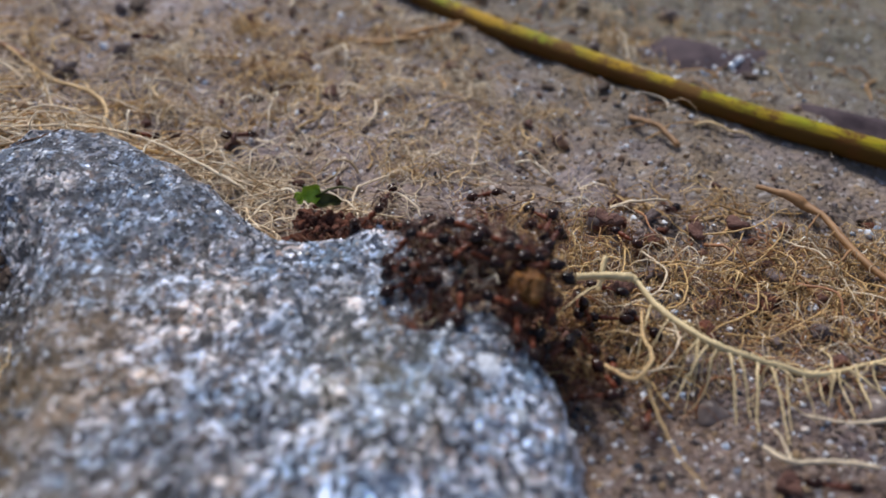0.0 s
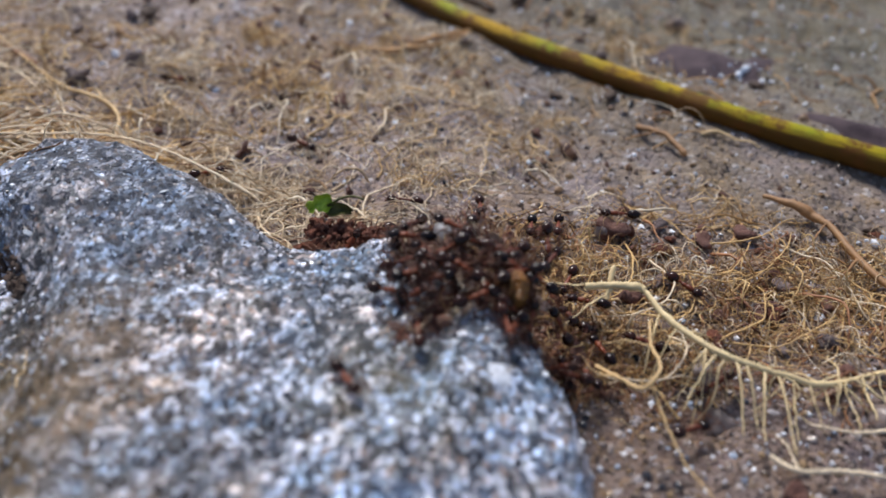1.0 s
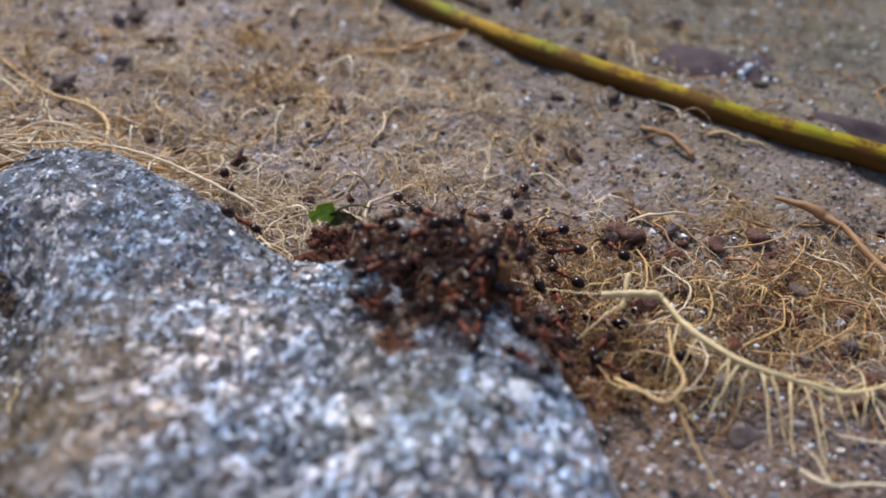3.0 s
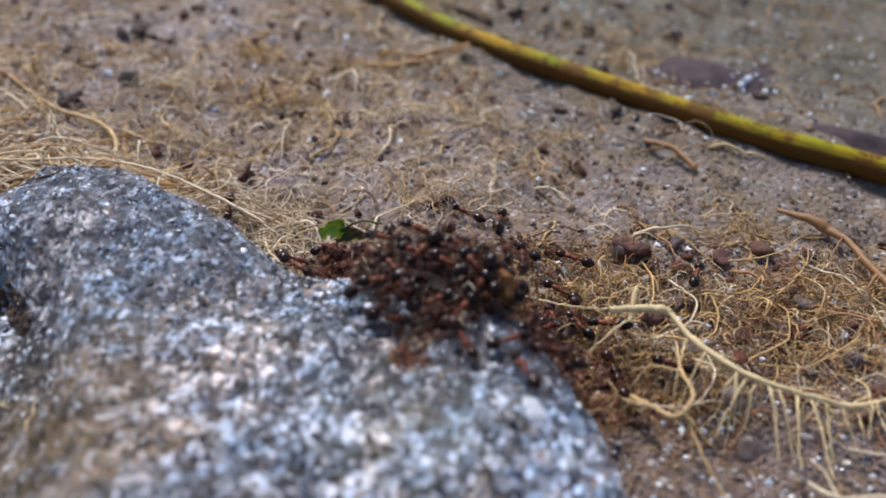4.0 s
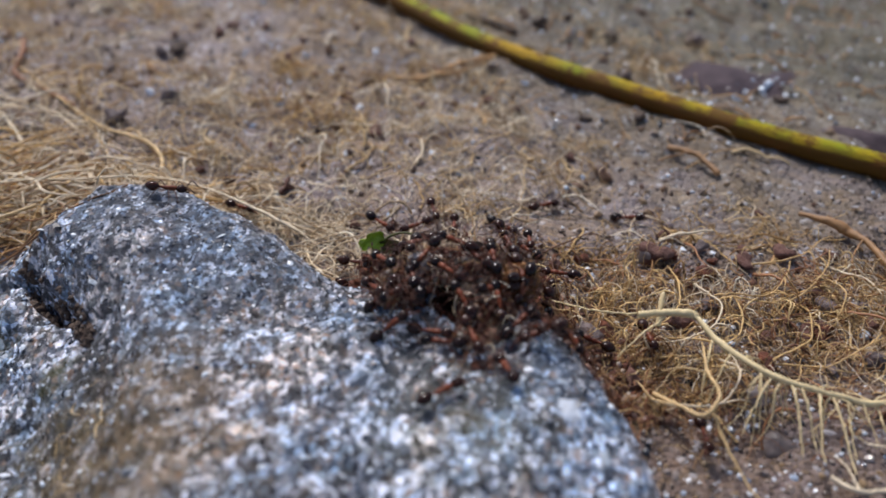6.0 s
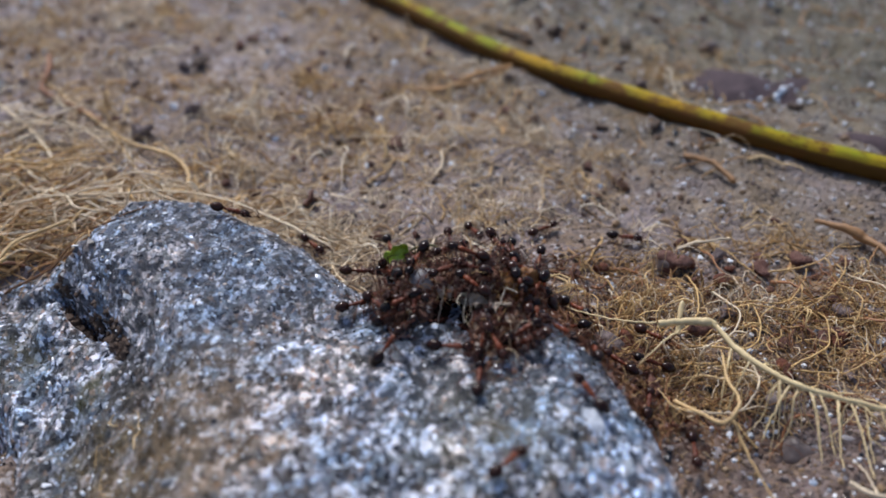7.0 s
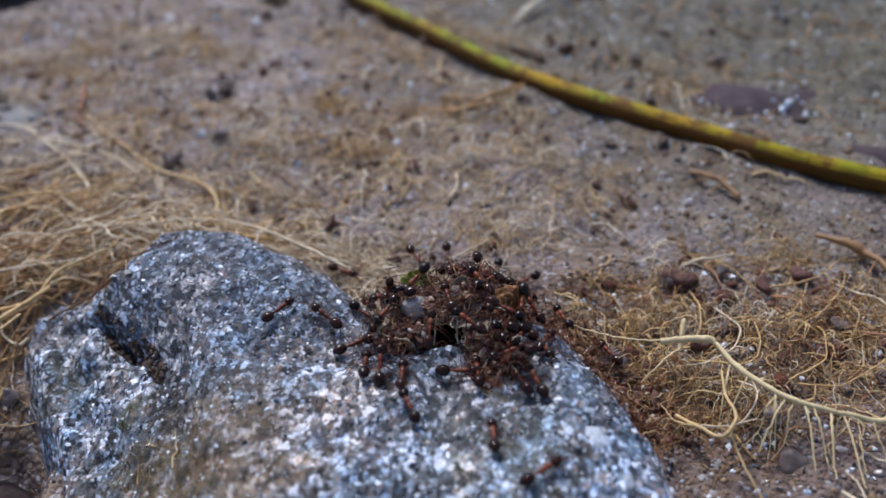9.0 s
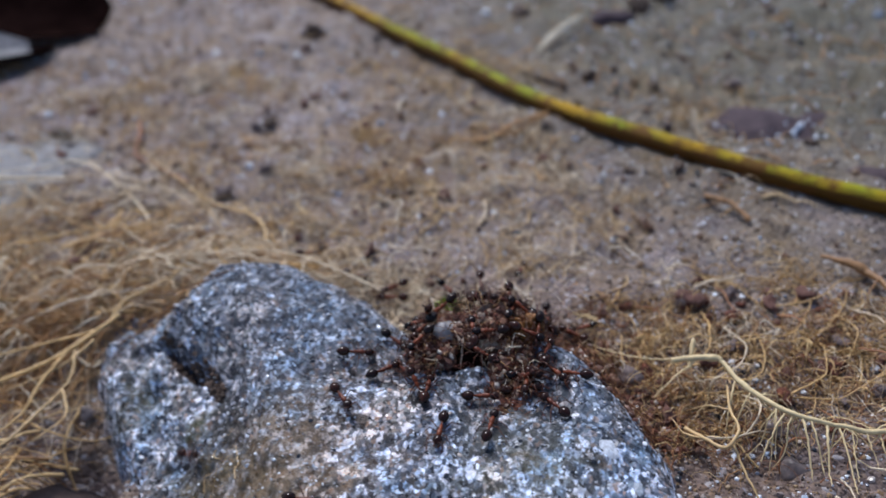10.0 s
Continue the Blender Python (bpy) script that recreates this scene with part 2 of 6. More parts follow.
def plain_worn(name, a, b, size, rough, relief=0.2, spec=0.5):
    s = Surface(name, rough=rough, spec=spec)
    n = s.noise(size, 6.0, 0.68)
    s.set("Base Color", s.ramp(n, [(0.32, a), (0.68, b)]))
    s.set("Normal", s.bump(s.noise(size * 0.35, 5.0, 0.7), relief, 0.8))
    return s.mat


def shell_surface(name, a, b, rough):
    """Glossy insect cuticle, a little uneven."""
    s = Surface(name, rough=rough, spec=0.3)
    mixed = s.mix(s.object_random(), a, b)
    s.set("Base Color", s.mix(0.5, mixed, s.ramp(s.noise(0.5, 4.0), [(0.3, 0.55), (0.7, 1.2)]), "MULTIPLY"))
    s.set("Normal", s.bump(s.noise(0.12, 3.0), 0.012, 0.6))
    return s.mat


def feldspar_surface():
    s = Surface("white_feldspar", rough=0.3)
    pale = s.ramp(s.object_random(), [(0.0, (0.80, 0.84, 0.92)), (0.35, (0.46, 0.52, 0.60)), (0.7, (0.40, 0.36, 0.32)), (1.0, (0.20, 0.23, 0.28))])
    s.set("Base Color", s.mix(0.8, pale, s.ramp(s.noise(0.25, 5.0, 0.7), [(0.35, 0.45), (0.6, 1.1)]), "MULTIPLY"))
    s.set("Normal", s.bump(s.noise(0.2, 4.0, 0.7), 0.1, 0.7))
    return s.mat


def crumb_surface():
    s = Surface("mixed_brown_crumbs", rough=0.7)
    r = s.island()
    tone = s.ramp(r, [(0.0, (0.07, 0.026, 0.016)), (0.22, (0.16, 0.056, 0.034)), (0.45, (0.24, 0.125, 0.082)), (0.66, (0.10, 0.032, 0.018)), (0.82, (0.36, 0.25, 0.18)), (0.93, (0.58, 0.52, 0.46))], True)
    s.set("Base Color", s.mix(0.7, tone, s.ramp(s.noise(0.35, 4.0), [(0.3, 0.5), (0.7, 1.2)]), "MULTIPLY"))
    s.set("Roughness", s.ramp(s.math("FRACT", s.math("MULTIPLY", r, 19.0)), [(0.0, 0.25), (1.0, 0.85)]))
    s.set("Normal", s.bump(s.noise(0.2, 4.0), 0.06, 0.6))
    return s.mat


FELDSPAR, CRUMB = feldspar_surface(), crumb_surface()
SOIL, ROCK, CRYSTAL, SAND = soil_surface(), rock_surface(), crystal_surface(), sand_surface()
LITTER = fibre_surface("plant_litter_crumbs", (0.30, 0.19, 0.10), (0.12, 0.055, 0.038), (0.035, 0.014, 0.012))
GOLD_ROOT = fibre_surface("golden_root_fibre", (0.84, 0.62, 0.34), (0.62, 0.41, 0.18), (0.30, 0.16, 0.07))
OCHRE_ROOT = fibre_surface("ochre_root_fibre", (0.80, 0.58, 0.28), (0.54, 0.33, 0.125), (0.20, 0.095, 0.036))
AMBER_ROOT = fibre_surface("amber_root_fibre", (0.86, 0.62, 0.30), (0.64, 0.40, 0.15), (0.27, 0.13, 0.05))
PALE_ROOT = fibre_surface("pale_straw_fibre", (0.94, 0.84, 0.66), (0.76, 0.60, 0.40), (0.40, 0.26, 0.13))
RUST_ROOT = fibre_surface("rust_brown_fibre", (0.40, 0.18, 0.075), (0.22, 0.082, 0.034), (0.08, 0.03, 0.014))
MAROON_FIBRE = fibre_surface("maroon_debris_fibre", (0.30, 0.085, 0.045), (0.14, 0.030, 0.017), (0.035, 0.009, 0.006))
ORANGE_ROOT = fibre_surface("orange_brown_root", (0.62, 0.38, 0.16), (0.42, 0.225, 0.085), (0.18, 0.08, 0.03))
BARK_ROOT = fibre_surface("brown_barked_root", (0.42, 0.24, 0.095), (0.27, 0.13, 0.048), (0.10, 0.045, 0.018))
CREAM_ROOT = fibre_surface("cream_woody_root", (0.86, 0.71, 0.43), (0.78, 0.60, 0.31), (0.58, 0.40, 0.16), 0.45)
STEM = stem_surface()
NODE = plain_worn("dark_stem_node", (0.07, 0.025, 0.01), (0.16, 0.07, 0.015), 1.2, 0.5)
CLOD = plain_worn("brown_nest_soil", (0.026, 0.007, 0.004), (0.300, 0.095, 0.047), 0.8, 0.8, 0.6)
# near-black soil: the shade inside the clump's hollow, put into the colour
HOLLOW_SHADE = plain_worn("hollow_shade_soil", (0.005, 0.003, 0.002), (0.028, 0.011, 0.007), 0.8, 0.9, 0.3, 0.1)
MAUVE_CLOD = plain_worn("mauve_soil_clod", (0.12, 0.085, 0.080), (0.30, 0.235, 0.225), 0.8, 0.75, 0.4)
RED_CLOD = plain_worn("red_brown_clod", (0.09, 0.035, 0.025), (0.21, 0.10, 0.075), 1.1, 0.75, 0.4)
PURPLE = plain_worn("purple_grey_stone", (0.05, 0.036, 0.044), (0.115, 0.085, 0.092), 2.5, 0.85, 0.3, 0.2)
GREY_STONE = plain_worn("pale_grey_stone", (0.12, 0.115, 0.115), (0.34, 0.33, 0.34), 2.2, 0.6, 0.4, 0.4)
DARK_BIT = plain_worn("dark_plant_scrap", (0.028, 0.016, 0.011), (0.115, 0.068, 0.045), 0.9, 0.7)
# dark leaf brown taken down to near black to carry deep shade
SHADED_LEAF = plain_worn("shade_black_leaf", (0.004, 0.002, 0.002), (0.016, 0.008, 0.007), 5.0, 0.95, 0.4, 0.0)
GREY_LEAF = plain_worn("grey_leaf_back", (0.10, 0.10, 0.11), (0.26, 0.25, 0.27), 3.0, 0.6)
BROWN_LEAF = plain_worn("brown_leaf_litter", (0.05, 0.03, 0.022), (0.16, 0.10, 0.075), 3.0, 0.6, 0.3)
GREEN_LEAF = plain_worn("bright_green_leaf", (0.20, 0.33, 0.010), (0.46, 0.60, 0.045), 0.6, 0.35, 0.1)
OLIVE_LEAF = plain_worn("withered_olive_leaf", (0.025, 0.03, 0.006), (0.12, 0.12, 0.02), 0.7, 0.45, 0.15)
AMBER = plain_worn("amber_seed_coat", (0.13, 0.045, 0.008), (0.40, 0.170, 0.030), 0.8, 0.3, 0.25)
STRAW = plain_worn("bleached_straw", (0.42, 0.36, 0.26), (0.66, 0.60, 0.48), 1.5, 0.5)
QUARTZ = Surface("milky_quartz", rough=0.3)
QUARTZ.set("Base Color", QUARTZ.ramp(QUARTZ.noise(1.2, 4.0), [(0.3, (0.15, 0.115, 0.10)), (0.7, (0.30, 0.24, 0.22))]))
QUARTZ.set("Subsurface Weight", 0.3)
QUARTZ.set("Subsurface Radius", (0.0008, 0.0007, 0.0006))
QUARTZ.set("Normal", QUARTZ.bump(QUARTZ.noise(0.4, 4.0), 0.1, 0.5))
QUARTZ = QUARTZ.mat
GREY_QUARTZ = plain_worn("smoky_grey_quartz", (0.20, 0.20, 0.21), (0.46, 0.45, 0.46), 0.9, 0.28, 0.1)
HUSK = plain_worn("grey_brown_husk", (0.26, 0.18, 0.125), (0.60, 0.50, 0.40), 0.6, 0.4, 0.15)
SHELL_DARK = shell_surface("dark_brown_cuticle", (0.007, 0.0026, 0.002), (0.036, 0.011, 0.0055), 0.12)
SHELL_RED = shell_surface("red_brown_cuticle", (0.085, 0.018, 0.008), (0.220, 0.050, 0.017), 0.36)
SHELL_LIMB = shell_surface("amber_brown_limb", (0.040, 0.012, 0.007), (0.11, 0.034, 0.016), 0.4)


# ---- shapes, all in millimetres ----
class Geo:
    """Collects vertices and faces in millimetres and makes one mesh of them."""

    def __init__(self):
        self.verts, self.faces, self.count = [], [], 0

    def add(self, verts, faces):
        verts = np.asarray(verts, float)
        self.verts.append(verts)
        self.faces.append((np.asarray(faces, int) + self.count).tolist())
        self.count += len(verts)
        return self

    def mesh(self, name, smooth=True):
        me = bpy.data.meshes.new(name)
        me.from_pydata((np.concatenate(self.verts) * MM).tolist(), [], [f for fs in self.faces for f in fs])
        me.update()
        if smooth:
            me.polygons.foreach_set("use_smooth", [True] * len(me.polygons))
        return me


def part(name, geo, material, parent=None, label="", smooth=True, at=None):
    me = geo.mesh(name, smooth) if isinstance(geo, Geo) else geo
    if material is not None and not me.materials:
        me.materials.append(material)
    ob = new(name, me)
    if parent is not None:
        ob.parent = parent
    if at is not None:
        ob.matrix_basis = at
    return tagged(ob, label) if label else ob


def thing(name, label, category, group="", at=None):
    ob = new(name)
    ob.empty_display_size = 0.002
    if at is not None:
        ob.matrix_basis = at
    return tagged(ob, label, category, group)


def vnoise(x, y, seed=0):
    """Smooth value noise from 0 to 1, for arrays."""
    x, y = np.asarray(x, float), np.asarray(y, float)
    xi, yi = np.floor(x), np.floor(y)
    fx, fy = x - xi, y - yi
    fx, fy = fx * fx * (3 - 2 * fx), fy * fy * (3 - 2 * fy)

    def lattice(a, b):
        v = np.sin(a * 127.1 + b * 311.7 + seed * 74.7) * 43758.5453
        return v - np.floor(v)

    return ((lattice(xi, yi) * (1 - fx) + lattice(xi + 1, yi) * fx) * (1 - fy)
            + (lattice(xi, yi + 1) * (1 - fx) + lattice(xi + 1, yi + 1) * fx) * fy)


def smooth01(v):
    v = np.clip(v, 0, 1)
    return v * v * (3 - 2 * v)


def blob(x, y, cx, cy, rx, ry):
    return np.exp(-(((x - cx) / rx) ** 2 + ((y - cy) / ry) ** 2))


def ground_z(x, y):
    x, y = np.asarray(x, float), np.asarray(y, float)
    z = 1.3 * (vnoise(x / 17, y / 17, 1) - 0.5) + 1.2 * (vnoise(x / 5, y / 5, 2) - 0.5)
    z = z + 0.75 * (vnoise(x / 1.9, y / 1.9, 3) - 0.5) + 0.22 * (vnoise(x / 0.9, y / 0.9, 4) - 0.5)
    z = z - 6.0 * blob(x, y, -36.6, -9.0, 3.6, 5.0)
    z = z - 4.6 * smooth01((-25 - x) / 11) * smooth01((16 - y) / 16) * (1 - smooth01((np.hypot(x + 38, y + 8) - 26) / 30))
    z = z - 3.0 * blob(x, y, -1.0, 5.2, 3.6, 1.4)
    z = z - 7.0 * smooth01((inside_ring(x, y, ROCK_RING) - 1.6) / 2.4)
    far = np.hypot(x, y)
    return z + smooth01((far - 300) / 1500) * (30 * (vnoise(x / 900, y / 900, 5) - 0.5))


ROCK_OUTLINE = [(16.5, -32), (17, -22), (16.5, -14), (14.5, -8), (12, -3.5), (9.4, 0.6), (6, 3.2), (2.6, 4.0), (-0.5, 3.2), (-3.4, 3.2), (-5.8, 4.0),
                (-8, 6.0), (-12, 9.2), (-17, 12), (-23, 13.8), (-28, 13.4), (-33, 12.3), (-37.6, 11.0), (-40.0, 8.0), (-40.0, 4), (-38.2, -1),
                (-35.4, -5.2), (-33.0, -9.2), (-31.0, -14), (-30, -20), (-28.5, -32), (-20, -43), (0, -47), (12, -42)]


def rounded(points, steps=6):
    p = np.array(points, float)
    out = []
    for i in range(len(p)):
        a, b, c, d = p[i - 1], p[i], p[(i + 1) % len(p)], p[(i + 2) % len(p)]
        for s in np.arange(steps) / steps:
            out.append(0.5 * (2 * b + (c - a) * s + (2 * a - 5 * b + 4 * c - d) * s * s + (3 * b - a - 3 * c + d) * s ** 3))
    return np.array(out)


ROCK_RING = rounded(ROCK_OUTLINE)


def line_side(x, y, points):
    """Signed distance to an open line: positive on its left side."""
    best, sign = np.full(np.shape(x), 1e9), np.ones(np.shape(x))
    for (ax, ay), (bx, by) in zip(points[:-1], points[1:]):
        dx, dy = bx - ax, by - ay
        s = np.clip(((x - ax) * dx + (y - ay) * dy) / (dx * dx + dy * dy), 0, 1)
        d = np.hypot(x - ax - s * dx, y - ay - s * dy)
        closer = d < best
        side = np.sign(dx * (y - ay) - dy * (x - ax))
        best, sign = np.where(closer, d, best), np.where(closer, side, sign)
    return best * sign


def inside_ring(x, y, ring):
    """Distance to a closed ring, positive inside."""
    x, y = np.asarray(x, float), np.asarray(y, float)
    best, odd = np.full(x.shape, 1e9), np.zeros(x.shape, bool)
    for (ax, ay), (bx, by) in zip(ring, np.roll(ring, -1, 0)):
        dx, dy = bx - ax, by - ay
        s = np.clip(((x - ax) * dx + (y - ay) * dy) / (dx * dx + dy * dy + 1e-12), 0, 1)
        best = np.minimum(best, np.hypot(x - ax - s * dx, y - ay - s * dy))
        odd ^= ((ay > y) != (by > y)) & (x < (bx - ax) * (y - ay) / (by - ay + 1e-12) + ax)
    return np.where(odd, best, -best)


# the lip of the high lobe; west of it the rock falls to a lower block
LIP = [(-26, 26), (-28, 13), (-29.8, 7.5), (-30.4, 4.4), (-28.6, 2.0), (-27, 0.9), (-24.6, -1.2), (-22.6, -3.6), (-21.0, -6.4), (-19.4, -10), (-18, -15), (-17, -22), (-16.5, -50)]


def rock_z(x, y, fine=True):
    x, y = np.asarray(x, float), np.asarray(y, float)
    d = inside_ring(x, y, ROCK_RING) + 1.1 * (vnoise(x / 2.7, y / 2.7, 11) - 0.5)
    top = 5.9 + 1.0 * blob(x, y, -21, 4, 7, 6) - 0.8 * blob(x, y, -14, -13, 8, 6) + 0.3 * blob(x, y, 2, -14, 9, 5) - 0.10 * np.clip(-y - 15, 0, 30)
    top = top - 1.3 * blob(x, y, -1, -1, 7, 6) - 1.0 * blob(x, y, -6, 3, 4, 4)
    side = line_side(x, y, LIP)
    side = side + 1.0 * (vnoise(x / 2.1, y / 2.1, 18) - 0.5) + 0.6 * (vnoise(x / 0.7, y / 0.7, 19) - 0.5)
    sharp = smooth01((y + 2.9) / 1.8) * smooth01((4.9 - y) / 1.6)
    low = smooth01(-side / (6.5 - 5.5 * sharp))
    block = -1.0 + 1.6 * (vnoise(x / 4.4, y / 4.4, 12) - 0.5) + 0.9 * (vnoise(x / 1.9, y / 1.9, 17) - 0.5) - 0.12 * np.clip(-y - 6, 0, 20)
    top = top - 3.9 * smooth01((4.0 - side) / 5.2) ** 1.35
    block = block + 1.5 * sharp * np.exp(-((side + 2.0) / 2.0) ** 2)
    top = top * (1 - low) + block * low - 0.9 * sharp * np.exp(-((side + 0.75) / 0.5) ** 2)
    edge = np.clip(d / (4.6 - 1.4 * low), 0, 1)
    foot = -4.0 - 7.0 * low
    z = foot + (top - foot) * np.sqrt(np.clip(1 - (1 - edge) ** 2, 0, 1))
    if fine:
        z = z + (1.0 * (vnoise(x / 4.4, y / 4.4, 13) - 0.5) + 0.55 * (vnoise(x / 1.7, y / 1.7, 14) - 0.5)
                 + 0.34 * (vnoise(x / 0.8, y / 0.8, 15) - 0.5) + 0.18 * (vnoise(x / 0.4, y / 0.4, 16) - 0.5))
    return np.where(d > -0.2, z, -12.0)


def surf(x, y):
    return np.maximum(ground_z(x, y), rock_z(x, y))


# The clump of debris that the ants drag along the rock edge: seconds, x, y of its middle and its turn
CLUMP_ROWS = [(0, 10.0, -4.3, -61), (0.5, 9.2, -4.0, -60), (1, 8.2, -3.7, -57), (1.5, 7.2, -3.3, -53), (2, 6.2, -2.8, -50), (3.5, 5.1, -2.1, -42), (4, 4.8, -2.0, -40),
              (4.5, 4.7, -1.9, -38), (5, 4.6, -1.9, -32), (5.5, 4.3, -1.8, -26), (7, 2.2, -1.7, -10), (7.5, 1.6, -1.7, -6), (8, 0.9, -1.6, -3), (8.5, 0.6, -1.6, 0),
              (9, 0.5, -1.6, -1), (9.5, 0.4, -1.6, -3), (10, 0.3, -1.6, -4)]
CLUMP_SIZE = (6.2, 5.4, 2.7)
CLUMP_Z = 5.2


def clump_at(t):
    ts, xs, ys, _ = zip(*CLUMP_ROWS)
    return float(np.interp(t, ts, xs)), float(np.interp(t, ts, ys))


def stand(x, y, t):
    """Height of whatever an ant can stand on at that time."""
    cx, cy = clump_at(t)
    d = ((x - cx) / CLUMP_SIZE[0]) ** 2 + ((y - cy) / CLUMP_SIZE[1]) ** 2
    mats = smooth01((x - 9) / 3) * smooth01((14 - y) / 4) + smooth01((3 - x) / 3) * smooth01((y - 3) / 3) * smooth01((20 - y) / 3)
    base = np.maximum(ground_z(x, y) + 0.9 * mats, rock_z(x, y))
    return np.maximum(base, np.where(d < 1, CLUMP_Z + CLUMP_SIZE[2] * np.sqrt(np.clip(1 - d, 0, 1)), -6.0))


def sheet(x, y, z, keep=None):
    """A height sheet over the grid x, y; keep: which vertices stay."""
    g = Geo()
    gx, gy = np.meshgrid(x, y)
    n = np.arange(gx.size).reshape(gx.shape)
    quads = np.stack([n[:-1, :-1], n[:-1, 1:], n[1:, 1:], n[1:, :-1]], -1).reshape(-1, 4)
    verts = np.stack([gx.ravel(), gy.ravel(), z.ravel()], -1)
    if keep is not None:
        flat = keep.ravel()
        quads = quads[flat[quads].all(1)]
        used = np.unique(quads)
        back = np.full(len(flat), -1)
        back[used] = np.arange(len(used))
        verts, quads = verts[used], back[quads]
    return g.add(verts, quads)


def spaced(lo, hi, step, grow, reach):
    core = list(np.arange(lo, hi + step, step))
    out, s = [], step
    a, b = lo, hi
    while b < reach:
        s *= grow
        a, b = a - s, b + s
        out.append((a, b))
    return np.array([a for a, _ in reversed(out)] + core + [b for _, b in out])


def tubes(points, radius, sides=4):
    """Many thin tubes at once: points (n, k, 3), radius (n, k)."""
    p, r = np.asarray(points, float), np.asarray(radius, float)
    n, k = p.shape[:2]
    t = np.gradient(p, axis=1)
    t /= np.linalg.norm(t, axis=-1, keepdims=True) + 1e-9
    up = np.where(np.abs(t[..., 2:]) > 0.9, np.array([1.0, 0, 0]), np.array([0, 0, 1.0]))
    u = np.cross(t, up)
    u /= np.linalg.norm(u, axis=-1, keepdims=True) + 1e-9
    v = np.cross(t, u)
    a = np.arange(sides) / sides * 2 * np.pi
    ring = (u[:, :, None] * np.cos(a)[:, None] + v[:, :, None] * np.sin(a)[:, None]) * r[:, :, None, None] + p[:, :, None]
    i = np.arange(n * k * sides).reshape(n, k, sides)
    j = np.roll(i, -1, 2)
    quads = np.stack([i[:, :-1], j[:, :-1], j[:, 1:], i[:, 1:]], -1).reshape(-1, 4)
    return Geo().add(ring.reshape(-1, 3), quads)


def strand(points, r0, r1, sides=7, steps=7, wobble=0.0, seed=1, knots=0.45):
    """One tapering root through a few points, closed at its tip."""
    pts = np.array(points, float)
    pts = np.concatenate([[2 * pts[0] - pts[1]], pts, [2 * pts[-1] - pts[-2]]])
    out = []
    for i in range(1, len(pts) - 2):
        a, b, c, d = pts[i - 1:i + 3]
        for s in np.arange(steps) / steps:
            out.append(0.5 * (2 * b + (c - a) * s + (2 * a - 5 * b + 4 * c - d) * s * s + (3 * b - a - 3 * c + d) * s ** 3))
    out = np.array(out + [pts[-2]])
    rng = np.random.RandomState(seed)
    if wobble:
        out[1:-1] += rng.normal(0, wobble, out[1:-1].shape)
    rough = rng.normal(0, 1, len(out) + 8)
    rough = np.convolve(rough, np.ones(9) / 9, 'valid')
    r = np.linspace(r0, r1, len(out)) * (1 + knots * rough)
    r[-1] *= 0.3
    return tubes(out[None], r[None], sides)


def drifting(rng, x, y, heading, length, k, curl, lift, bow=0.0):
    """Fibres that wander over the surface: arrays of starts, headings (radians) and lengths."""
    n = len(x)
    turn = np.cumsum(rng.normal(0, curl, (n, k)), 1) + np.linspace(0, 1, k) * rng.normal(0, bow, (n, 1)) + heading[:, None]
    step = (length / (k - 1))[:, None]
    px = x[:, None] + np.cumsum(np.cos(turn) * step, 1) - np.cos(turn[:, :1]) * step
    py = y[:, None] + np.cumsum(np.sin(turn) * step, 1) - np.sin(turn[:, :1]) * step
    arch = np.sin(np.linspace(0.25, np.pi - 0.1, k))[None] * np.abs(rng.normal(0, 1, (n, 1))) * lift
    pz = surf(px, py)
    for _ in range(2):
        pz[:, 1:-1] = (pz[:, :-2] + 2 * pz[:, 1:-1] + pz[:, 2:]) / 4
    return np.stack([px, py, pz + arch + rng.normal(0.02, 0.06, (n, k))], -1)


def pebble(rx, ry, rz, seed, rough=0.18, rings=10, sides=14):
    """A rounded stone, lumpy, with its base at z = 0."""
    rng = np.random.RandomState(seed)
    dirs = rng.normal(0, 1, (9, 3))
    amps = rng.normal(0, rough, 9)
    verts = []
    for i in range(rings + 1):
        a = np.pi * i / rings
        for j in range(sides):
            b = 2 * np.pi * j / sides
            d = np.array([np.sin(a) * np.cos(b), np.sin(a) * np.sin(b), np.cos(a)])
            s = 1 + float((amps * np.sin(dirs @ d * 2.2)).sum()) * 0.5
            verts.append(d * s * (rx, ry, rz))
    faces = []
    for i in range(rings):
        for j in range(sides):
            a, b = i * sides + j, i * sides + (j + 1) % sides
            faces.append((a, a + sides, b + sides, b))
    verts = np.array(verts)
    verts[:, 2] -= verts[:, 2].min()
    return Geo().add(verts, faces)


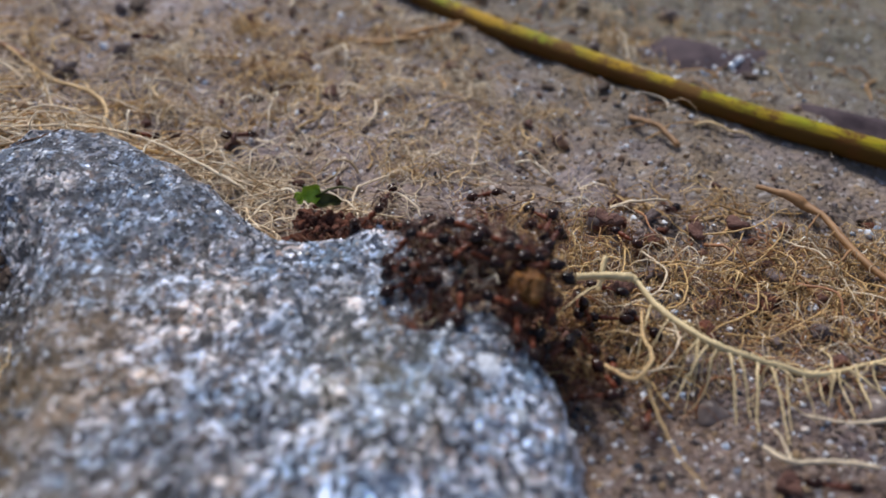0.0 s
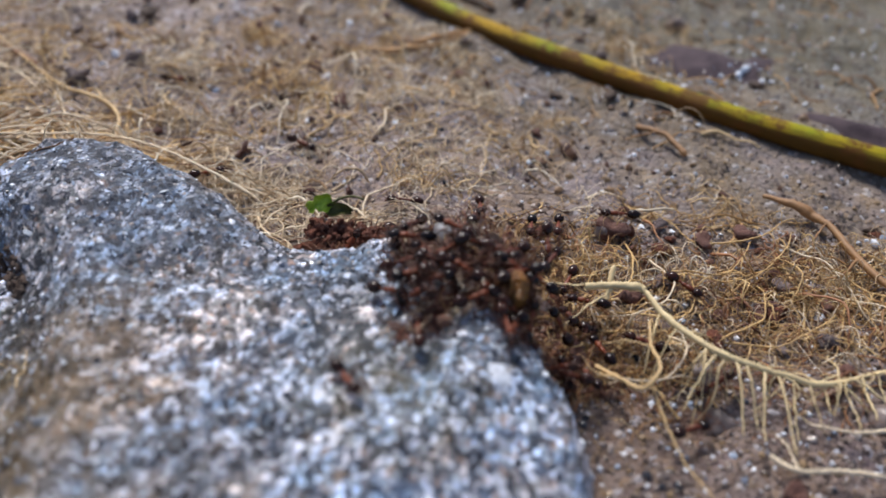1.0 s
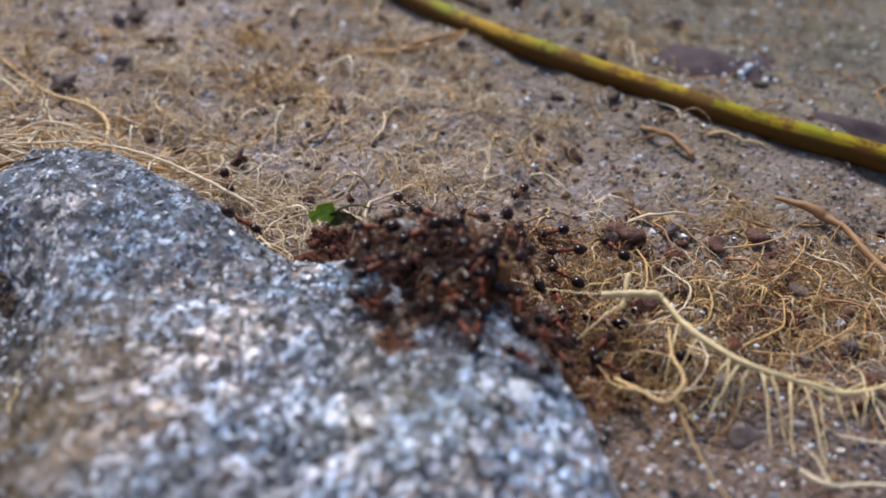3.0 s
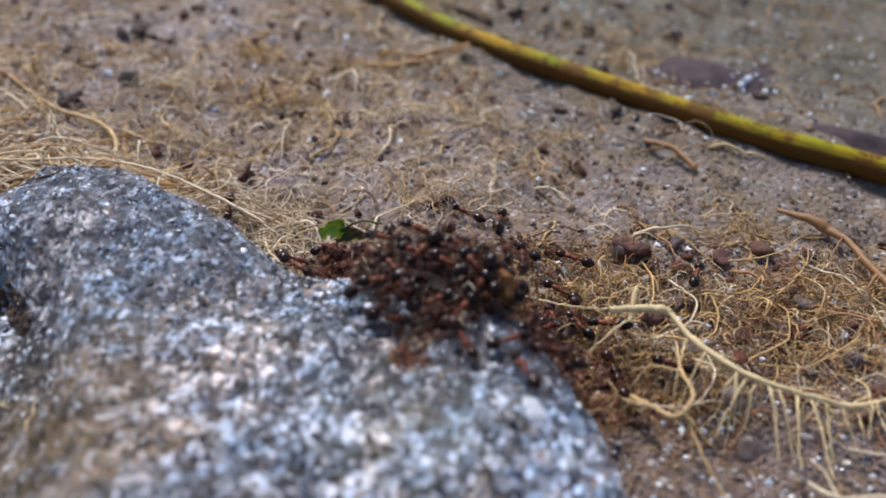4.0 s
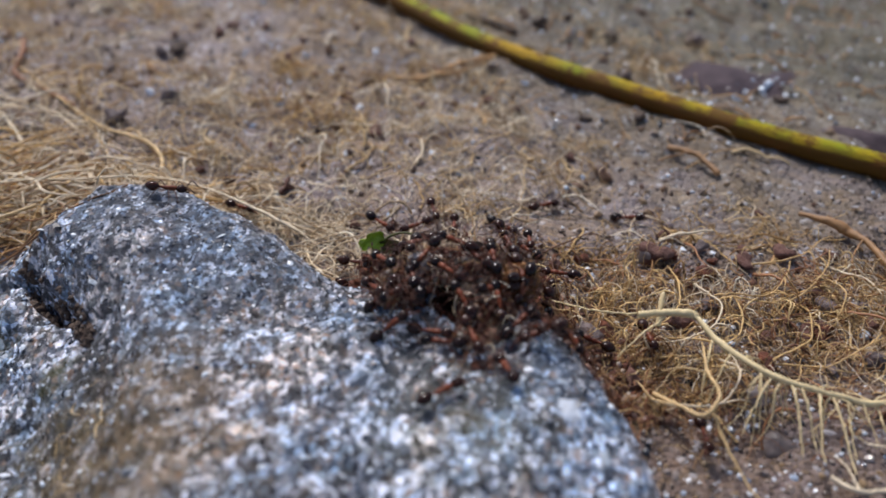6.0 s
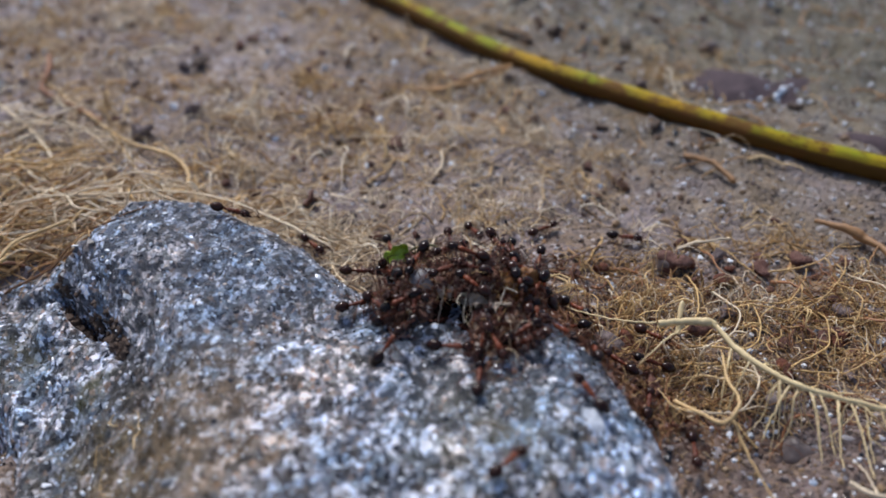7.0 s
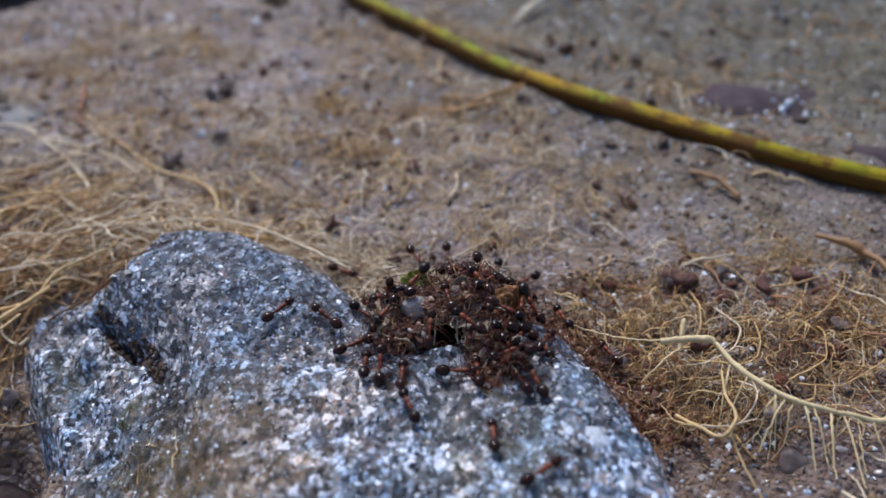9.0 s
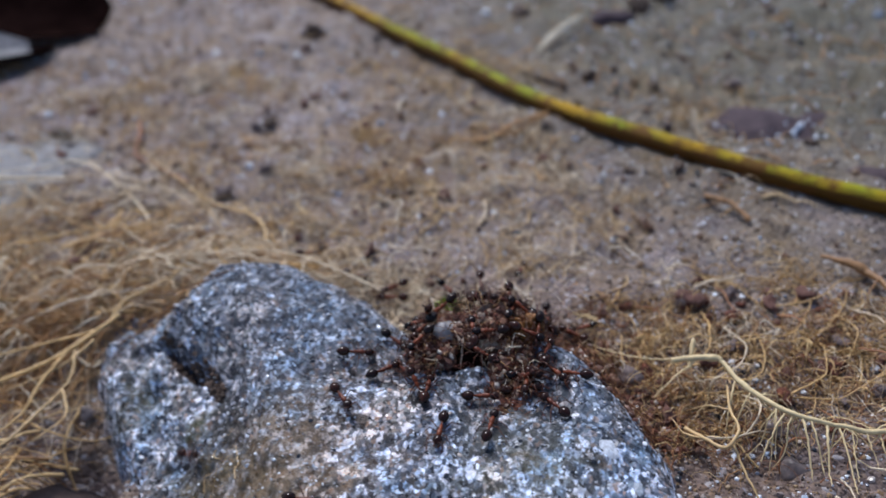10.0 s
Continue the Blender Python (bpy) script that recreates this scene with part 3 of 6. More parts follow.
def scatter(rng, x, y, z, size, sink=0.3):
    """Many small angular grains in one mesh."""
    g = (1 + 5 ** 0.5) / 2
    base = np.array([(-1, g, 0), (1, g, 0), (-1, -g, 0), (1, -g, 0), (0, -1, g), (0, 1, g), (0, -1, -g), (0, 1, -g), (g, 0, -1), (g, 0, 1), (-g, 0, -1), (-g, 0, 1)])
    base /= np.linalg.norm(base[0])
    tri = np.array([(0, 11, 5), (0, 5, 1), (0, 1, 7), (0, 7, 10), (0, 10, 11), (1, 5, 9), (5, 11, 4), (11, 10, 2), (10, 7, 6), (7, 1, 8),
                    (3, 9, 4), (3, 4, 2), (3, 2, 6), (3, 6, 8), (3, 8, 9), (4, 9, 5), (2, 4, 11), (6, 2, 10), (8, 6, 7), (9, 8, 1)])
    n = len(x)
    v = base[None] * (1 + rng.normal(0, 0.17, (n, 12, 1)).clip(-0.4, 0.4)) * rng.uniform(0.6, 1.15, (n, 1, 3))
    q = rng.normal(0, 1, (n, 4))
    q /= np.linalg.norm(q, axis=1, keepdims=True)
    w, a, b, c = q.T
    m = np.stack([1 - 2 * (b * b + c * c), 2 * (a * b - c * w), 2 * (a * c + b * w), 2 * (a * b + c * w), 1 - 2 * (a * a + c * c), 2 * (b * c - a * w),
                  2 * (a * c - b * w), 2 * (b * c + a * w), 1 - 2 * (a * a + b * b)], -1).reshape(n, 3, 3)
    v = np.einsum("nij,nkj->nki", m, v) * size[:, None, None]
    v = v + np.stack([x, y, z + size * (1 - 2 * sink) * 0.5], -1)[:, None]
    f = tri[None] + 12 * np.arange(n)[:, None, None]
    return Geo().add(v.reshape(-1, 3), f.reshape(-1, 3))


def blade(line, width, up, thick=0.25, cup=0.25, cols=9, rows=16, seed=1, ragged=0.12):
    """A curled leaf blade along a line, with real thickness; width may taper to both ends."""
    pts = rounded_line(line, rows)
    rng = np.random.RandomState(seed)
    g = Geo()
    grids = []
    for side in (1, -1):
        verts = []
        for i, p in enumerate(pts):
            s = i / (len(pts) - 1)
            t = pts[min(i + 1, len(pts) - 1)] - pts[max(i - 1, 0)]
            t = t / np.linalg.norm(t)
            across = np.cross(t, up)
            across /= np.linalg.norm(across)
            nrm = np.cross(across, t)
            w = width * (np.sin(np.pi * (0.06 + 0.90 * s)) ** 0.7) * (1 + ragged * math.sin(9 * s + seed) + 0.5 * ragged * math.sin(23 * s + 2 * seed))
            for j in range(cols):
                a = j / (cols - 1) * 2 - 1
                q = p + across * a * w + nrm * (cup * w * a * a + 0.12 * math.sin(a * 5 + s * 8 + seed))
                verts.append(q + nrm * thick * 0.5 * side)
        grids.append(np.array(verts))
    n = len(pts)
    i = np.arange(n * cols).reshape(n, cols)
    top = np.stack([i[:-1, :-1], i[:-1, 1:], i[1:, 1:], i[1:, :-1]], -1).reshape(-1, 4)
    rim = list(i[0, :]) + list(i[1:, -1]) + list(i[-1, -2::-1]) + list(i[-2:0:-1, 0])
    edge = [(a, b, b + n * cols, a + n * cols) for a, b in zip(rim, rim[1:] + rim[:1])]
    return g.add(np.concatenate(grids), top.tolist() + (top[:, ::-1] + n * cols).tolist() + edge)


def rounded_line(points, n):
    p = np.array(points, float)
    s = np.linspace(0, len(p) - 1, n)
    k = np.clip(np.floor(s).astype(int), 0, len(p) - 2)
    f = (s - k)[:, None]
    q = np.concatenate([[2 * p[0] - p[1]], p, [2 * p[-1] - p[-2]]])
    a, b, c, d = q[k], q[k + 1], q[k + 2], q[k + 3]
    return 0.5 * (2 * b + (c - a) * f + (2 * a - 5 * b + 4 * c - d) * f ** 2 + (3 * b - a - 3 * c + d) * f ** 3)


# ---- ground and rock ----
gx, gy = spaced(-112, 88, 0.62, 1.3, 30000), spaced(-62, 122, 0.62, 1.3, 30000)
mx, my = np.meshgrid(gx, gy)
ground = part("ground", sheet(gx, gy, ground_z(mx, my)), SOIL)
tagged(ground, "damp grey-brown sandy soil, fine grained and uneven", "ground", kind="structure")

rx, ry = np.arange(-42, 20, 0.25), np.arange(-50, 16, 0.25)
mx, my = np.meshgrid(rx, ry)
rz = rock_z(mx, my)
rock = thing("rock", "speckled grey granite rock with glittering crystals, half buried in soil", "rock")
part("rock_body", sheet(rx, ry, rz, rz > -11.5), ROCK, rock)
rng = np.random.RandomState(31)
n = 4600
cx, cy = rng.uniform(-40, 17, n), rng.uniform(-26, 13, n)
cz = rock_z(cx, cy)
ok = (cz > -1.8) & (cz > ground_z(cx, cy))
cx, cy, cz = cx[ok], cy[ok], cz[ok]
size = np.exp(rng.normal(-2.1, 0.45, len(cx))).clip(0.06, 0.30)
tagged(part("crystal_glitter", scatter(rng, cx, cy, cz, size, 0.9), CRYSTAL, rock, "glassy white and dark crystals", False), kind="stuff")

# dark dirt lodged in the cleft under the lip; it also stands for shade there
lip = rounded_line(LIP[3:8], 60)
i = rng.randint(0, 60, 420)
cx, cy = lip[i, 0] + rng.normal(-0.45, 0.28, 420), lip[i, 1] + rng.normal(-0.45, 0.28, 420)
tagged(part("cleft_dirt_and_shade", scatter(rng, cx, cy, rock_z(cx, cy), np.exp(rng.normal(-1.5, 0.4, 420)).clip(0.1, 0.45), 0.5), DARK_BIT, rock, "dark dirt that also stands for the shade in a cleft", False), kind="stuff")

# feldspar crystals standing a little proud of the rock
FELDSPAR_MESHES = [scatter(rng, np.zeros(1), np.zeros(1), np.zeros(1), np.ones(1), 0.5).mesh("feldspar_crystal", False) for _ in range(7)]
BIG_CRYSTALS = [(-22.9, -0.9, 0.62), (-23.5, -0.4, 0.42), (-9.2, -15.6, 0.7), (10.0, -14.0, 0.95), (10.6, -13.0, 0.6), (-3.2, -14.6, 0.6), (12.2, -16.4, 0.7), (-15.2, -17.4, 0.6), (-14.2, 4.6, 0.4)]
fc = np.random.RandomState(412)
spots = BIG_CRYSTALS + [(fc.uniform(-36, 15), fc.uniform(-22, 11), float(np.exp(fc.normal(-1.25, 0.35)))) for _ in range(110)]
for i, (x, y, size) in enumerate(spots):
    z = float(rock_z(x, y))
    if z < float(ground_z(x, y)) + 0.5 or float(inside_ring(x, y, ROCK_RING)) < 2.0:
        continue
    crystal = part("feldspar_crystal", FELDSPAR_MESHES[i % 7], FELDSPAR, rock, at=pose(x * MM, y * MM, (z - 0.16 * size) * MM, fc.uniform(-25, 25), fc.uniform(-25, 25), fc.uniform(0, 360)))
    crystal.scale = (size * fc.uniform(0.8, 1.5), size * fc.uniform(0.7, 1.1), size * 0.30)

# ---- the clump of debris that the ants carry, built round its own middle ----
def chunk(rx, ry, rz, seed, rings=26, sides=36):
    """A crumbly lump of caked debris with a broken surface."""
    a, b = np.meshgrid(np.pi * np.arange(rings + 1) / rings, 2 * np.pi * np.arange(sides) / sides, indexing="ij")
    dx, dy, dz = np.sin(a) * np.cos(b), np.sin(a) * np.sin(b), np.cos(a)
    s = 0.82 + 0.0 * dx
    for size, amount in ((1.6, 0.40), (3.6, 0.34), (8.0, 0.24)):
        s = s + amount * (vnoise(dx * size + dy * size * 0.6 + 9, dz * size - dy * size * 0.8 + 5, seed + size) - 0.5)
    i = np.arange((rings + 1) * sides).reshape(rings + 1, sides)
    j = np.roll(i, -1, 1)
    quads = np.stack([i[:-1], i[1:], j[1:], j[:-1]], -1).reshape(-1, 4)
    return Geo().add(np.stack([dx * s * rx, dy * s * ry, dz * s * rz], -1).reshape(-1, 3), quads)


# middles and half sizes of the caked lumps that arch round a dark hollow
CHUNKS = [((-3.4, -0.9, 0.3), (2.2, 2.2, 1.4)), ((-2.3, 1.5, 0.5), (2.2, 1.8, 1.5)), ((0.5, 2.1, 0.8), (2.7, 1.7, 2.0)), ((0.9, 1.1, 2.1), (1.8, 1.4, 1.2)),
          ((3.2, 1.3, 0.6), (1.9, 1.7, 1.7)), ((3.1, -0.9, 0.2), (1.6, 1.9, 1.3)), ((2.1, -2.6, 0.5), (1.3, 1.8, 1.4)), ((-0.6, 0.5, 1.8), (2.6, 1.7, 0.75)),
          ((2.7, -4.6, 0.2), (2.0, 1.7, 1.0)),
          ((3.5, -6.6, 0.15), (1.9, 1.5, 0.75)), ((-4.6, -2.2, 0.0), (1.3, 1.1, 0.8))]


def on_clump(rng, n, grow=0.9):
    """Places and outward directions on the upper sides of the lumps, none inside another lump."""
    share = np.array([r[0] * r[1] for _, r in CHUNKS])
    pick = rng.choice(len(CHUNKS), n * 4, p=share / share.sum())
    d = rng.normal(0, 1, (n * 4, 3))
    d /= np.linalg.norm(d, axis=1, keepdims=True)
    p = np.array([c for c, _ in CHUNKS])[pick] + d * np.array([r for _, r in CHUNKS])[pick] * grow
    ok = (d[:, 2] > -0.35) & (p[:, 2] > -1.0) & ~((np.abs(p[:, 0] + 0.4) < 1.7) & (p[:, 1] < 0.4) & (p[:, 2] < 1.5))
    for c, r in CHUNKS:
        ok &= np.linalg.norm((p - c) / r, axis=1) > grow * 0.93
    return p[ok][:n], d[ok][:n]


def clump_fibres(rng, n, length, radius, curl, k=9):
    """Loose fibres that cling to the clump and stick out of it."""
    p, d = on_clump(rng, n)
    way = rng.normal(0, 1, d.shape) + d * rng.uniform(-0.2, 0.9, (len(d), 1))
    way /= np.linalg.norm(way, axis=1, keepdims=True)
    line = [p]
    for _ in range(k - 1):
        way = way + rng.normal(0, curl, way.shape)
        way /= np.linalg.norm(way, axis=1, keepdims=True)
        line.append(line[-1] + way * (length * np.exp(rng.normal(0, 0.3, (len(p), 1))) / k))
    line = np.stack(line, 1)
    line[..., 2] = np.maximum(line[..., 2], -0.7)
    return tubes(line, radius * np.exp(rng.normal(0, 0.35, (len(p), 1))) * np.linspace(1.1, 0.5, k)[None])


clump = thing("debris_clump", "crumbly brown clump of soil and fibres dragged by ants", "debris clump")
for i, (middle, half) in enumerate(CHUNKS):
    part("soil_chunk", chunk(*half, 200 + 7 * i), CLOD, clump, at=pose(*[c * MM for c in middle]))
p, d = on_clump(rng, 2600, 0.84)
tagged(part("crumb_crust", scatter(rng, p[:, 0], p[:, 1], p[:, 2], np.exp(rng.normal(-1.75, 0.5, len(p))).clip(0.07, 0.5), 0.5), CRUMB, clump, "loose brown and tan soil crumbs", False), kind="stuff")
# floor crumbs coloured near black to stand for the shade in the hollow
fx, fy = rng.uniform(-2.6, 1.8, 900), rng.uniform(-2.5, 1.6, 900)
tagged(part("hollow_floor", scatter(rng, fx, fy, -0.35 + 0.05 * (fy + 3.0) + rng.uniform(0, 0.3, 900), np.exp(rng.normal(-1.3, 0.35, 900)).clip(0.15, 0.5), 0.5), HOLLOW_SHADE, clump, "crumbs on the hollow floor, coloured near black for its shade", False), kind="stuff")
tagged(part("rust_fuzz", clump_fibres(rng, 520, 2.6, 0.026, 0.5), MAROON_FIBRE, clump, "rust-brown fibres"), kind="stuff")
tagged(part("tan_fuzz", clump_fibres(rng, 260, 2.4, 0.03, 0.45), ORANGE_ROOT, clump, "tan plant fibres"), kind="stuff")
tagged(part("pale_fuzz", clump_fibres(rng, 70, 2.8, 0.035, 0.4), PALE_ROOT, clump, "pale straw fibres"), kind="stuff")
part("seed", chunk(1.45, 1.25, 1.5, 93), AMBER, clump, "wrinkled translucent amber seed", at=pose(4.0 * MM, 0.7 * MM, 1.9 * MM, 8, 15, 20))
part("pebble", pebble(1.25, 1.05, 0.95, 55, 0.12), GREY_QUARTZ, clump, "smoky grey quartz pebble", at=pose(-3.1 * MM, 0.2 * MM, 0.75 * MM, 0, 10, 0))
husk_rng = np.random.RandomState(44)
p, d = on_clump(husk_rng, 54, 0.94)
for i in range(len(p)):
    a, b, c = husk_rng.uniform(-70, 70, 3)
    part("scrap", pebble(husk_rng.uniform(0.3, 0.75), husk_rng.uniform(0.18, 0.36), 0.12, 120 + i, 0.3, 7, 9), (HUSK, RED_CLOD, DARK_BIT)[i % 3], clump,
         ("pale grey-brown husk scrap", "red-brown bark scrap", "dark plant scrap")[i % 3], at=pose(*(p[i] * MM), a, b, c))
# curled seed husks that stand out of the cake, and dry strands hanging down its face
for i, (x, y, z, turn, size) in enumerate([(1.6, 0.0, 2.0, 60, 1.0), (0.9, -1.3, 1.5, -20, 1.1), (2.2, -1.2, 1.2, 80, 0.9), (-1.2, 1.2, 2.0, 10, 0.8), (2.0, 2.2, 2.4, 140, 0.9),
                                           (-3.9, 0.9, 1.2, 40, 0.8), (1.6, -3.4, 0.7, 100, 1.0), (3.6, -2.2, 0.9, -50, 0.8), (-1.6, -1.0, 1.9, -75, 0.7), (0.2, 1.6, 2.9, 30, 0.8)]):
    c, s = math.cos(radians(turn)) * size, math.sin(radians(turn)) * size
    part("husk", blade([(x - c, y - s, z - 0.5), (x - 0.4 * c, y - 0.4 * s, z + 0.1), (x + 0.4 * c, y + 0.4 * s, z + 0.3), (x + c, y + s, z - 0.1)], 0.42 * size, (0.2, -0.8, 0.6), 0.07, 0.8, 7, 10, 30 + i), HUSK, clump,
         "curled grey-brown seed husk")
for i, line in enumerate([[(0.5, -1.0, 1.6), (0.9, -2.2, 1.0), (1.0, -3.6, 0.3), (1.6, -5.0, -0.4), (2.4, -5.9, -0.6)], [(2.4, -2.0, 1.2), (2.6, -3.4, 0.6), (3.4, -4.8, -0.2), (4.4, -5.6, -0.5)],
                          [(-1.6, -0.6, 2.0), (-1.4, -1.7, 1.2), (-1.5, -2.6, 0.2)], [(0.4, -0.9, 1.9), (0.2, -1.8, 1.0), (0.4, -2.5, -0.3)]]):
    part("strand", strand(line, 0.09, 0.05, 6, 6, 0.04, 60 + i), (HUSK, PALE_ROOT)[i % 2], clump, "dry straw strand")

STEM_LINE = [(-59.5, 128.4, 1.15), (-44.5, 108.4, 1.15), (-29.5, 92.7, 1.15), (-17.5, 78.5, 1.15), (-5.5, 65.1, 1.15), (2.5, 55.5, 1.15), (10.5, 47.6, 1.15), (21.4, 39.4, 1.15), (34.9, 30.0, 1.15),
             (47, 23.0, 1.15), (62.5, 14.4, 1.15), (84.5, 4.4, 1.15)]


def fibres(rng, n, area, heading, spread, length, radius, curl, lift, k=11, bow=0.5, keep=None, clear=True):
    x0, x1, y0, y1 = area
    x, y = rng.uniform(x0, x1, n * 3), rng.uniform(y0, y1, n * 3)
    if keep is not None:
        ok = keep(x, y)
        x, y = x[ok], y[ok]
    x, y = x[:n], y[:n]
    n = len(x)
    h = np.radians(heading) + rng.normal(0, np.radians(spread), n) + np.pi * (rng.uniform(0, 1, n) > 0.5)
    ln = length * np.exp(rng.normal(0, 0.4, n))
    p = drifting(rng, x - np.cos(h) * ln / 2, y - np.sin(h) * ln / 2, h, ln, k, curl, lift, bow)
    if clear:
        ok = (inside_ring(p[..., 0], p[..., 1], ROCK_RING) > 1.2).sum(1) < 2
        ok &= (np.abs(line_side(p[..., 0], p[..., 1], [q[:2] for q in STEM_LINE])) < 1.7).sum(1) == 0
        p, n = p[ok], int(ok.sum())
    r = 0.5 * radius * np.exp(rng.normal(-0.25, 0.75, n)).clip(0.2, 2.4)[:, None] * np.linspace(1.15, 0.45, k)[None]
    return tubes(p, r)


def mat_of_fibres(name, label, geo, material):
    return tagged(part(name, geo, material), label, "root fibres", kind="stuff")


# ---- root mats ----
off_rock = lambda x, y: rock_z(x, y) < ground_z(x, y)
right_mat = lambda x, y: off_rock(x, y) & (y > -10 + 0.25 * (x - 14)) & (vnoise(x / 4.5, y / 4.5, 41) > 0.24 + 0.42 * smooth01((y - 2 - 0.10 * (x - 20)) / 10))
mat_of_fibres("golden_root_mat", "tangled mat of fine golden root hairs on damp soil",
              fibres(rng, 290, (10, 50, -9, 16), -12, 60, 4.6, 0.095, 0.40, 0.6, keep=right_mat), OCHRE_ROOT)
mat_of_fibres("amber_root_mat", "amber root strands tangled through the golden mat",
              fibres(rng, 150, (10, 48, -9, 15), -25, 45, 5.2, 0.105, 0.30, 0.7, keep=right_mat), AMBER_ROOT)
mat_of_fibres("tan_root_mat", "orange-brown matted root hairs on dark nest soil",
              fibres(rng, 240, (9, 44, -9, 13), -20, 60, 3.4, 0.10, 0.42, 0.4, keep=right_mat), ORANGE_ROOT)
mat_of_fibres("brown_root_mat", "thin rust-brown root hairs tangled beside the nest",
              fibres(rng, 300, (9, 40, -10, 10), -20, 60, 3.6, 0.12, 0.32, 0.8, keep=off_rock), RUST_ROOT)
ridge = lambda x, y: off_rock(x, y) & (np.hypot((x + 1.0) / 4.2, (y - 5.0) / 2.2) > 1) & (np.abs(inside_ring(x, y, ROCK_RING) + 3.2) < 3.4)
mat_of_fibres("pale_root_mat", "pale straw-coloured root fibres packed along the rock edge",
              fibres(rng, 900, (-40, 3, 3, 20), -22, 42, 5.5, 0.115, 0.28, 0.9, keep=ridge), PALE_ROOT)
crown = lambda x, y: off_rock(x, y) & (np.abs(inside_ring(x, y, ROCK_RING) + 2.2) < 3.0)
mat_of_fibres("ridge_strands", "golden root strands sweeping along the back of the rock",
              fibres(rng, 230, (-48, -18, 8, 22), 8, 22, 9.0, 0.19, 0.12, 0.9, keep=crown), AMBER_ROOT)
mat_of_fibres("pale_ridge_strands", "pale root strands lying along the back of the rock",
              fibres(rng, 200, (-46, -16, 8, 21), 2, 25, 8.0, 0.15, 0.14, 1.1, keep=crown), PALE_ROOT)
mat_of_fibres("brown_ridge_strands", "rust-brown root strands pressed against the rock",
              fibres(rng, 150, (-48, -26, 6, 20), 10, 25, 7.0, 0.18, 0.15, 0.5, keep=crown), RUST_ROOT)
mat_of_fibres("overhanging_fibres", "tan root fibres lapping over the edge of the rock",
              fibres(rng, 130, (-43, -27, 10.5, 15), 12, 24, 6.0, 0.16, 0.16, 0.8, clear=False), ORANGE_ROOT)
mat_of_fibres("pale_overhanging_fibres", "pale root fibres lapping over the edge of the rock",
              fibres(rng, 110, (-42, -24, 11.0, 16), 8, 26, 6.0, 0.14, 0.18, 0.9, clear=False), PALE_ROOT)
fan = lambda x, y: off_rock(x, y) & (np.hypot((x + 36.5) / 4.5, (y + 10) / 6.5) > 1) & (vnoise(x / 7, y / 7, 43) > 0.25)
mat_of_fibres("fan_root_mat", "fan of golden straw root fibres beside the rock",
              fibres(rng, 700, (-78, -35, -14, 26), 32, 32, 8.5, 0.16, 0.2, 1.1, keep=fan), AMBER_ROOT)
mat_of_fibres("near_fan_strands", "golden root strands hanging down beside the rock",
              fibres(rng, 300, (-52, -37, 1, 15), 48, 26, 7.0, 0.18, 0.14, 1.4, keep=off_rock), ORANGE_ROOT)
mat_of_fibres("pale_fan_strands", "pale root strands hanging down beside the rock",
              fibres(rng, 220, (-58, -37, 2, 15), 44, 28, 6.5, 0.15, 0.16, 1.6, keep=off_rock), PALE_ROOT)
mat_of_fibres("brown_fan_fibres", "orange-brown root fibres under the golden root fan",
              fibres(rng, 240, (-76, -35, -14, 24), 34, 30, 8.0, 0.19, 0.2, 0.6, keep=fan), ORANGE_ROOT)
mat_of_fibres("pale_fan_fibres", "pale fine fibres over the golden root fan",
              fibres(rng, 760, (-78, -34, -10, 34), 30, 40, 6.5, 0.12, 0.26, 1.2, keep=fan), PALE_ROOT)
patchy = lambda x, y: off_rock(x, y) & (vnoise(x / 11, y / 11, 44) > 0.36 + 0.30 * smooth01((x - 2) / 9) + 0.20 * smooth01((y - 34) / 20))
def tufts(rng, n, area, hairs, spread, length, radius, keep):
    """Fuzzy tufts of curled root hairs, half sunk in the soil."""
    x, y = rng.uniform(area[0], area[1], n * 4), rng.uniform(area[2], area[3], n * 4)
    ok = keep(x, y)
    x, y = x[ok][:n], y[ok][:n]
    count = rng.randint(hairs // 2, hairs * 2, len(x))
    size = spread * np.exp(rng.normal(0, 0.4, len(x)))
    lean = rng.uniform(0, np.pi, len(x))
    i = np.repeat(np.arange(len(x)), count)
    a, b = rng.normal(0, 1, len(i)) * size[i] * 1.5, rng.normal(0, 1, len(i)) * size[i] * 0.7
    slant = np.radians(-20) + rng.normal(0, 0.3, len(x))[i]
    hx, hy = x[i] + a * np.cos(slant) - b * np.sin(slant), y[i] + a * np.sin(slant) + b * np.cos(slant)
    ok = off_rock(hx, hy) & (np.abs(line_side(hx, hy, [q[:2] for q in STEM_LINE])) > 3.0)
    i, hx, hy = i[ok], hx[ok], hy[ok]
    h = lean[i] + rng.normal(0, 0.8, len(i))
    p = drifting(rng, hx, hy, h, length * np.exp(rng.normal(0, 0.4, len(i))), 9, 0.42, 1.0, 1.3)
    p[..., 2] += rng.uniform(-0.35, 0.1, (len(i), 1))
    r = radius * np.exp(rng.normal(0, 0.45, len(i)))[:, None] * np.linspace(1.1, 0.5, 9)[None]
    return tubes(p, r, 3)


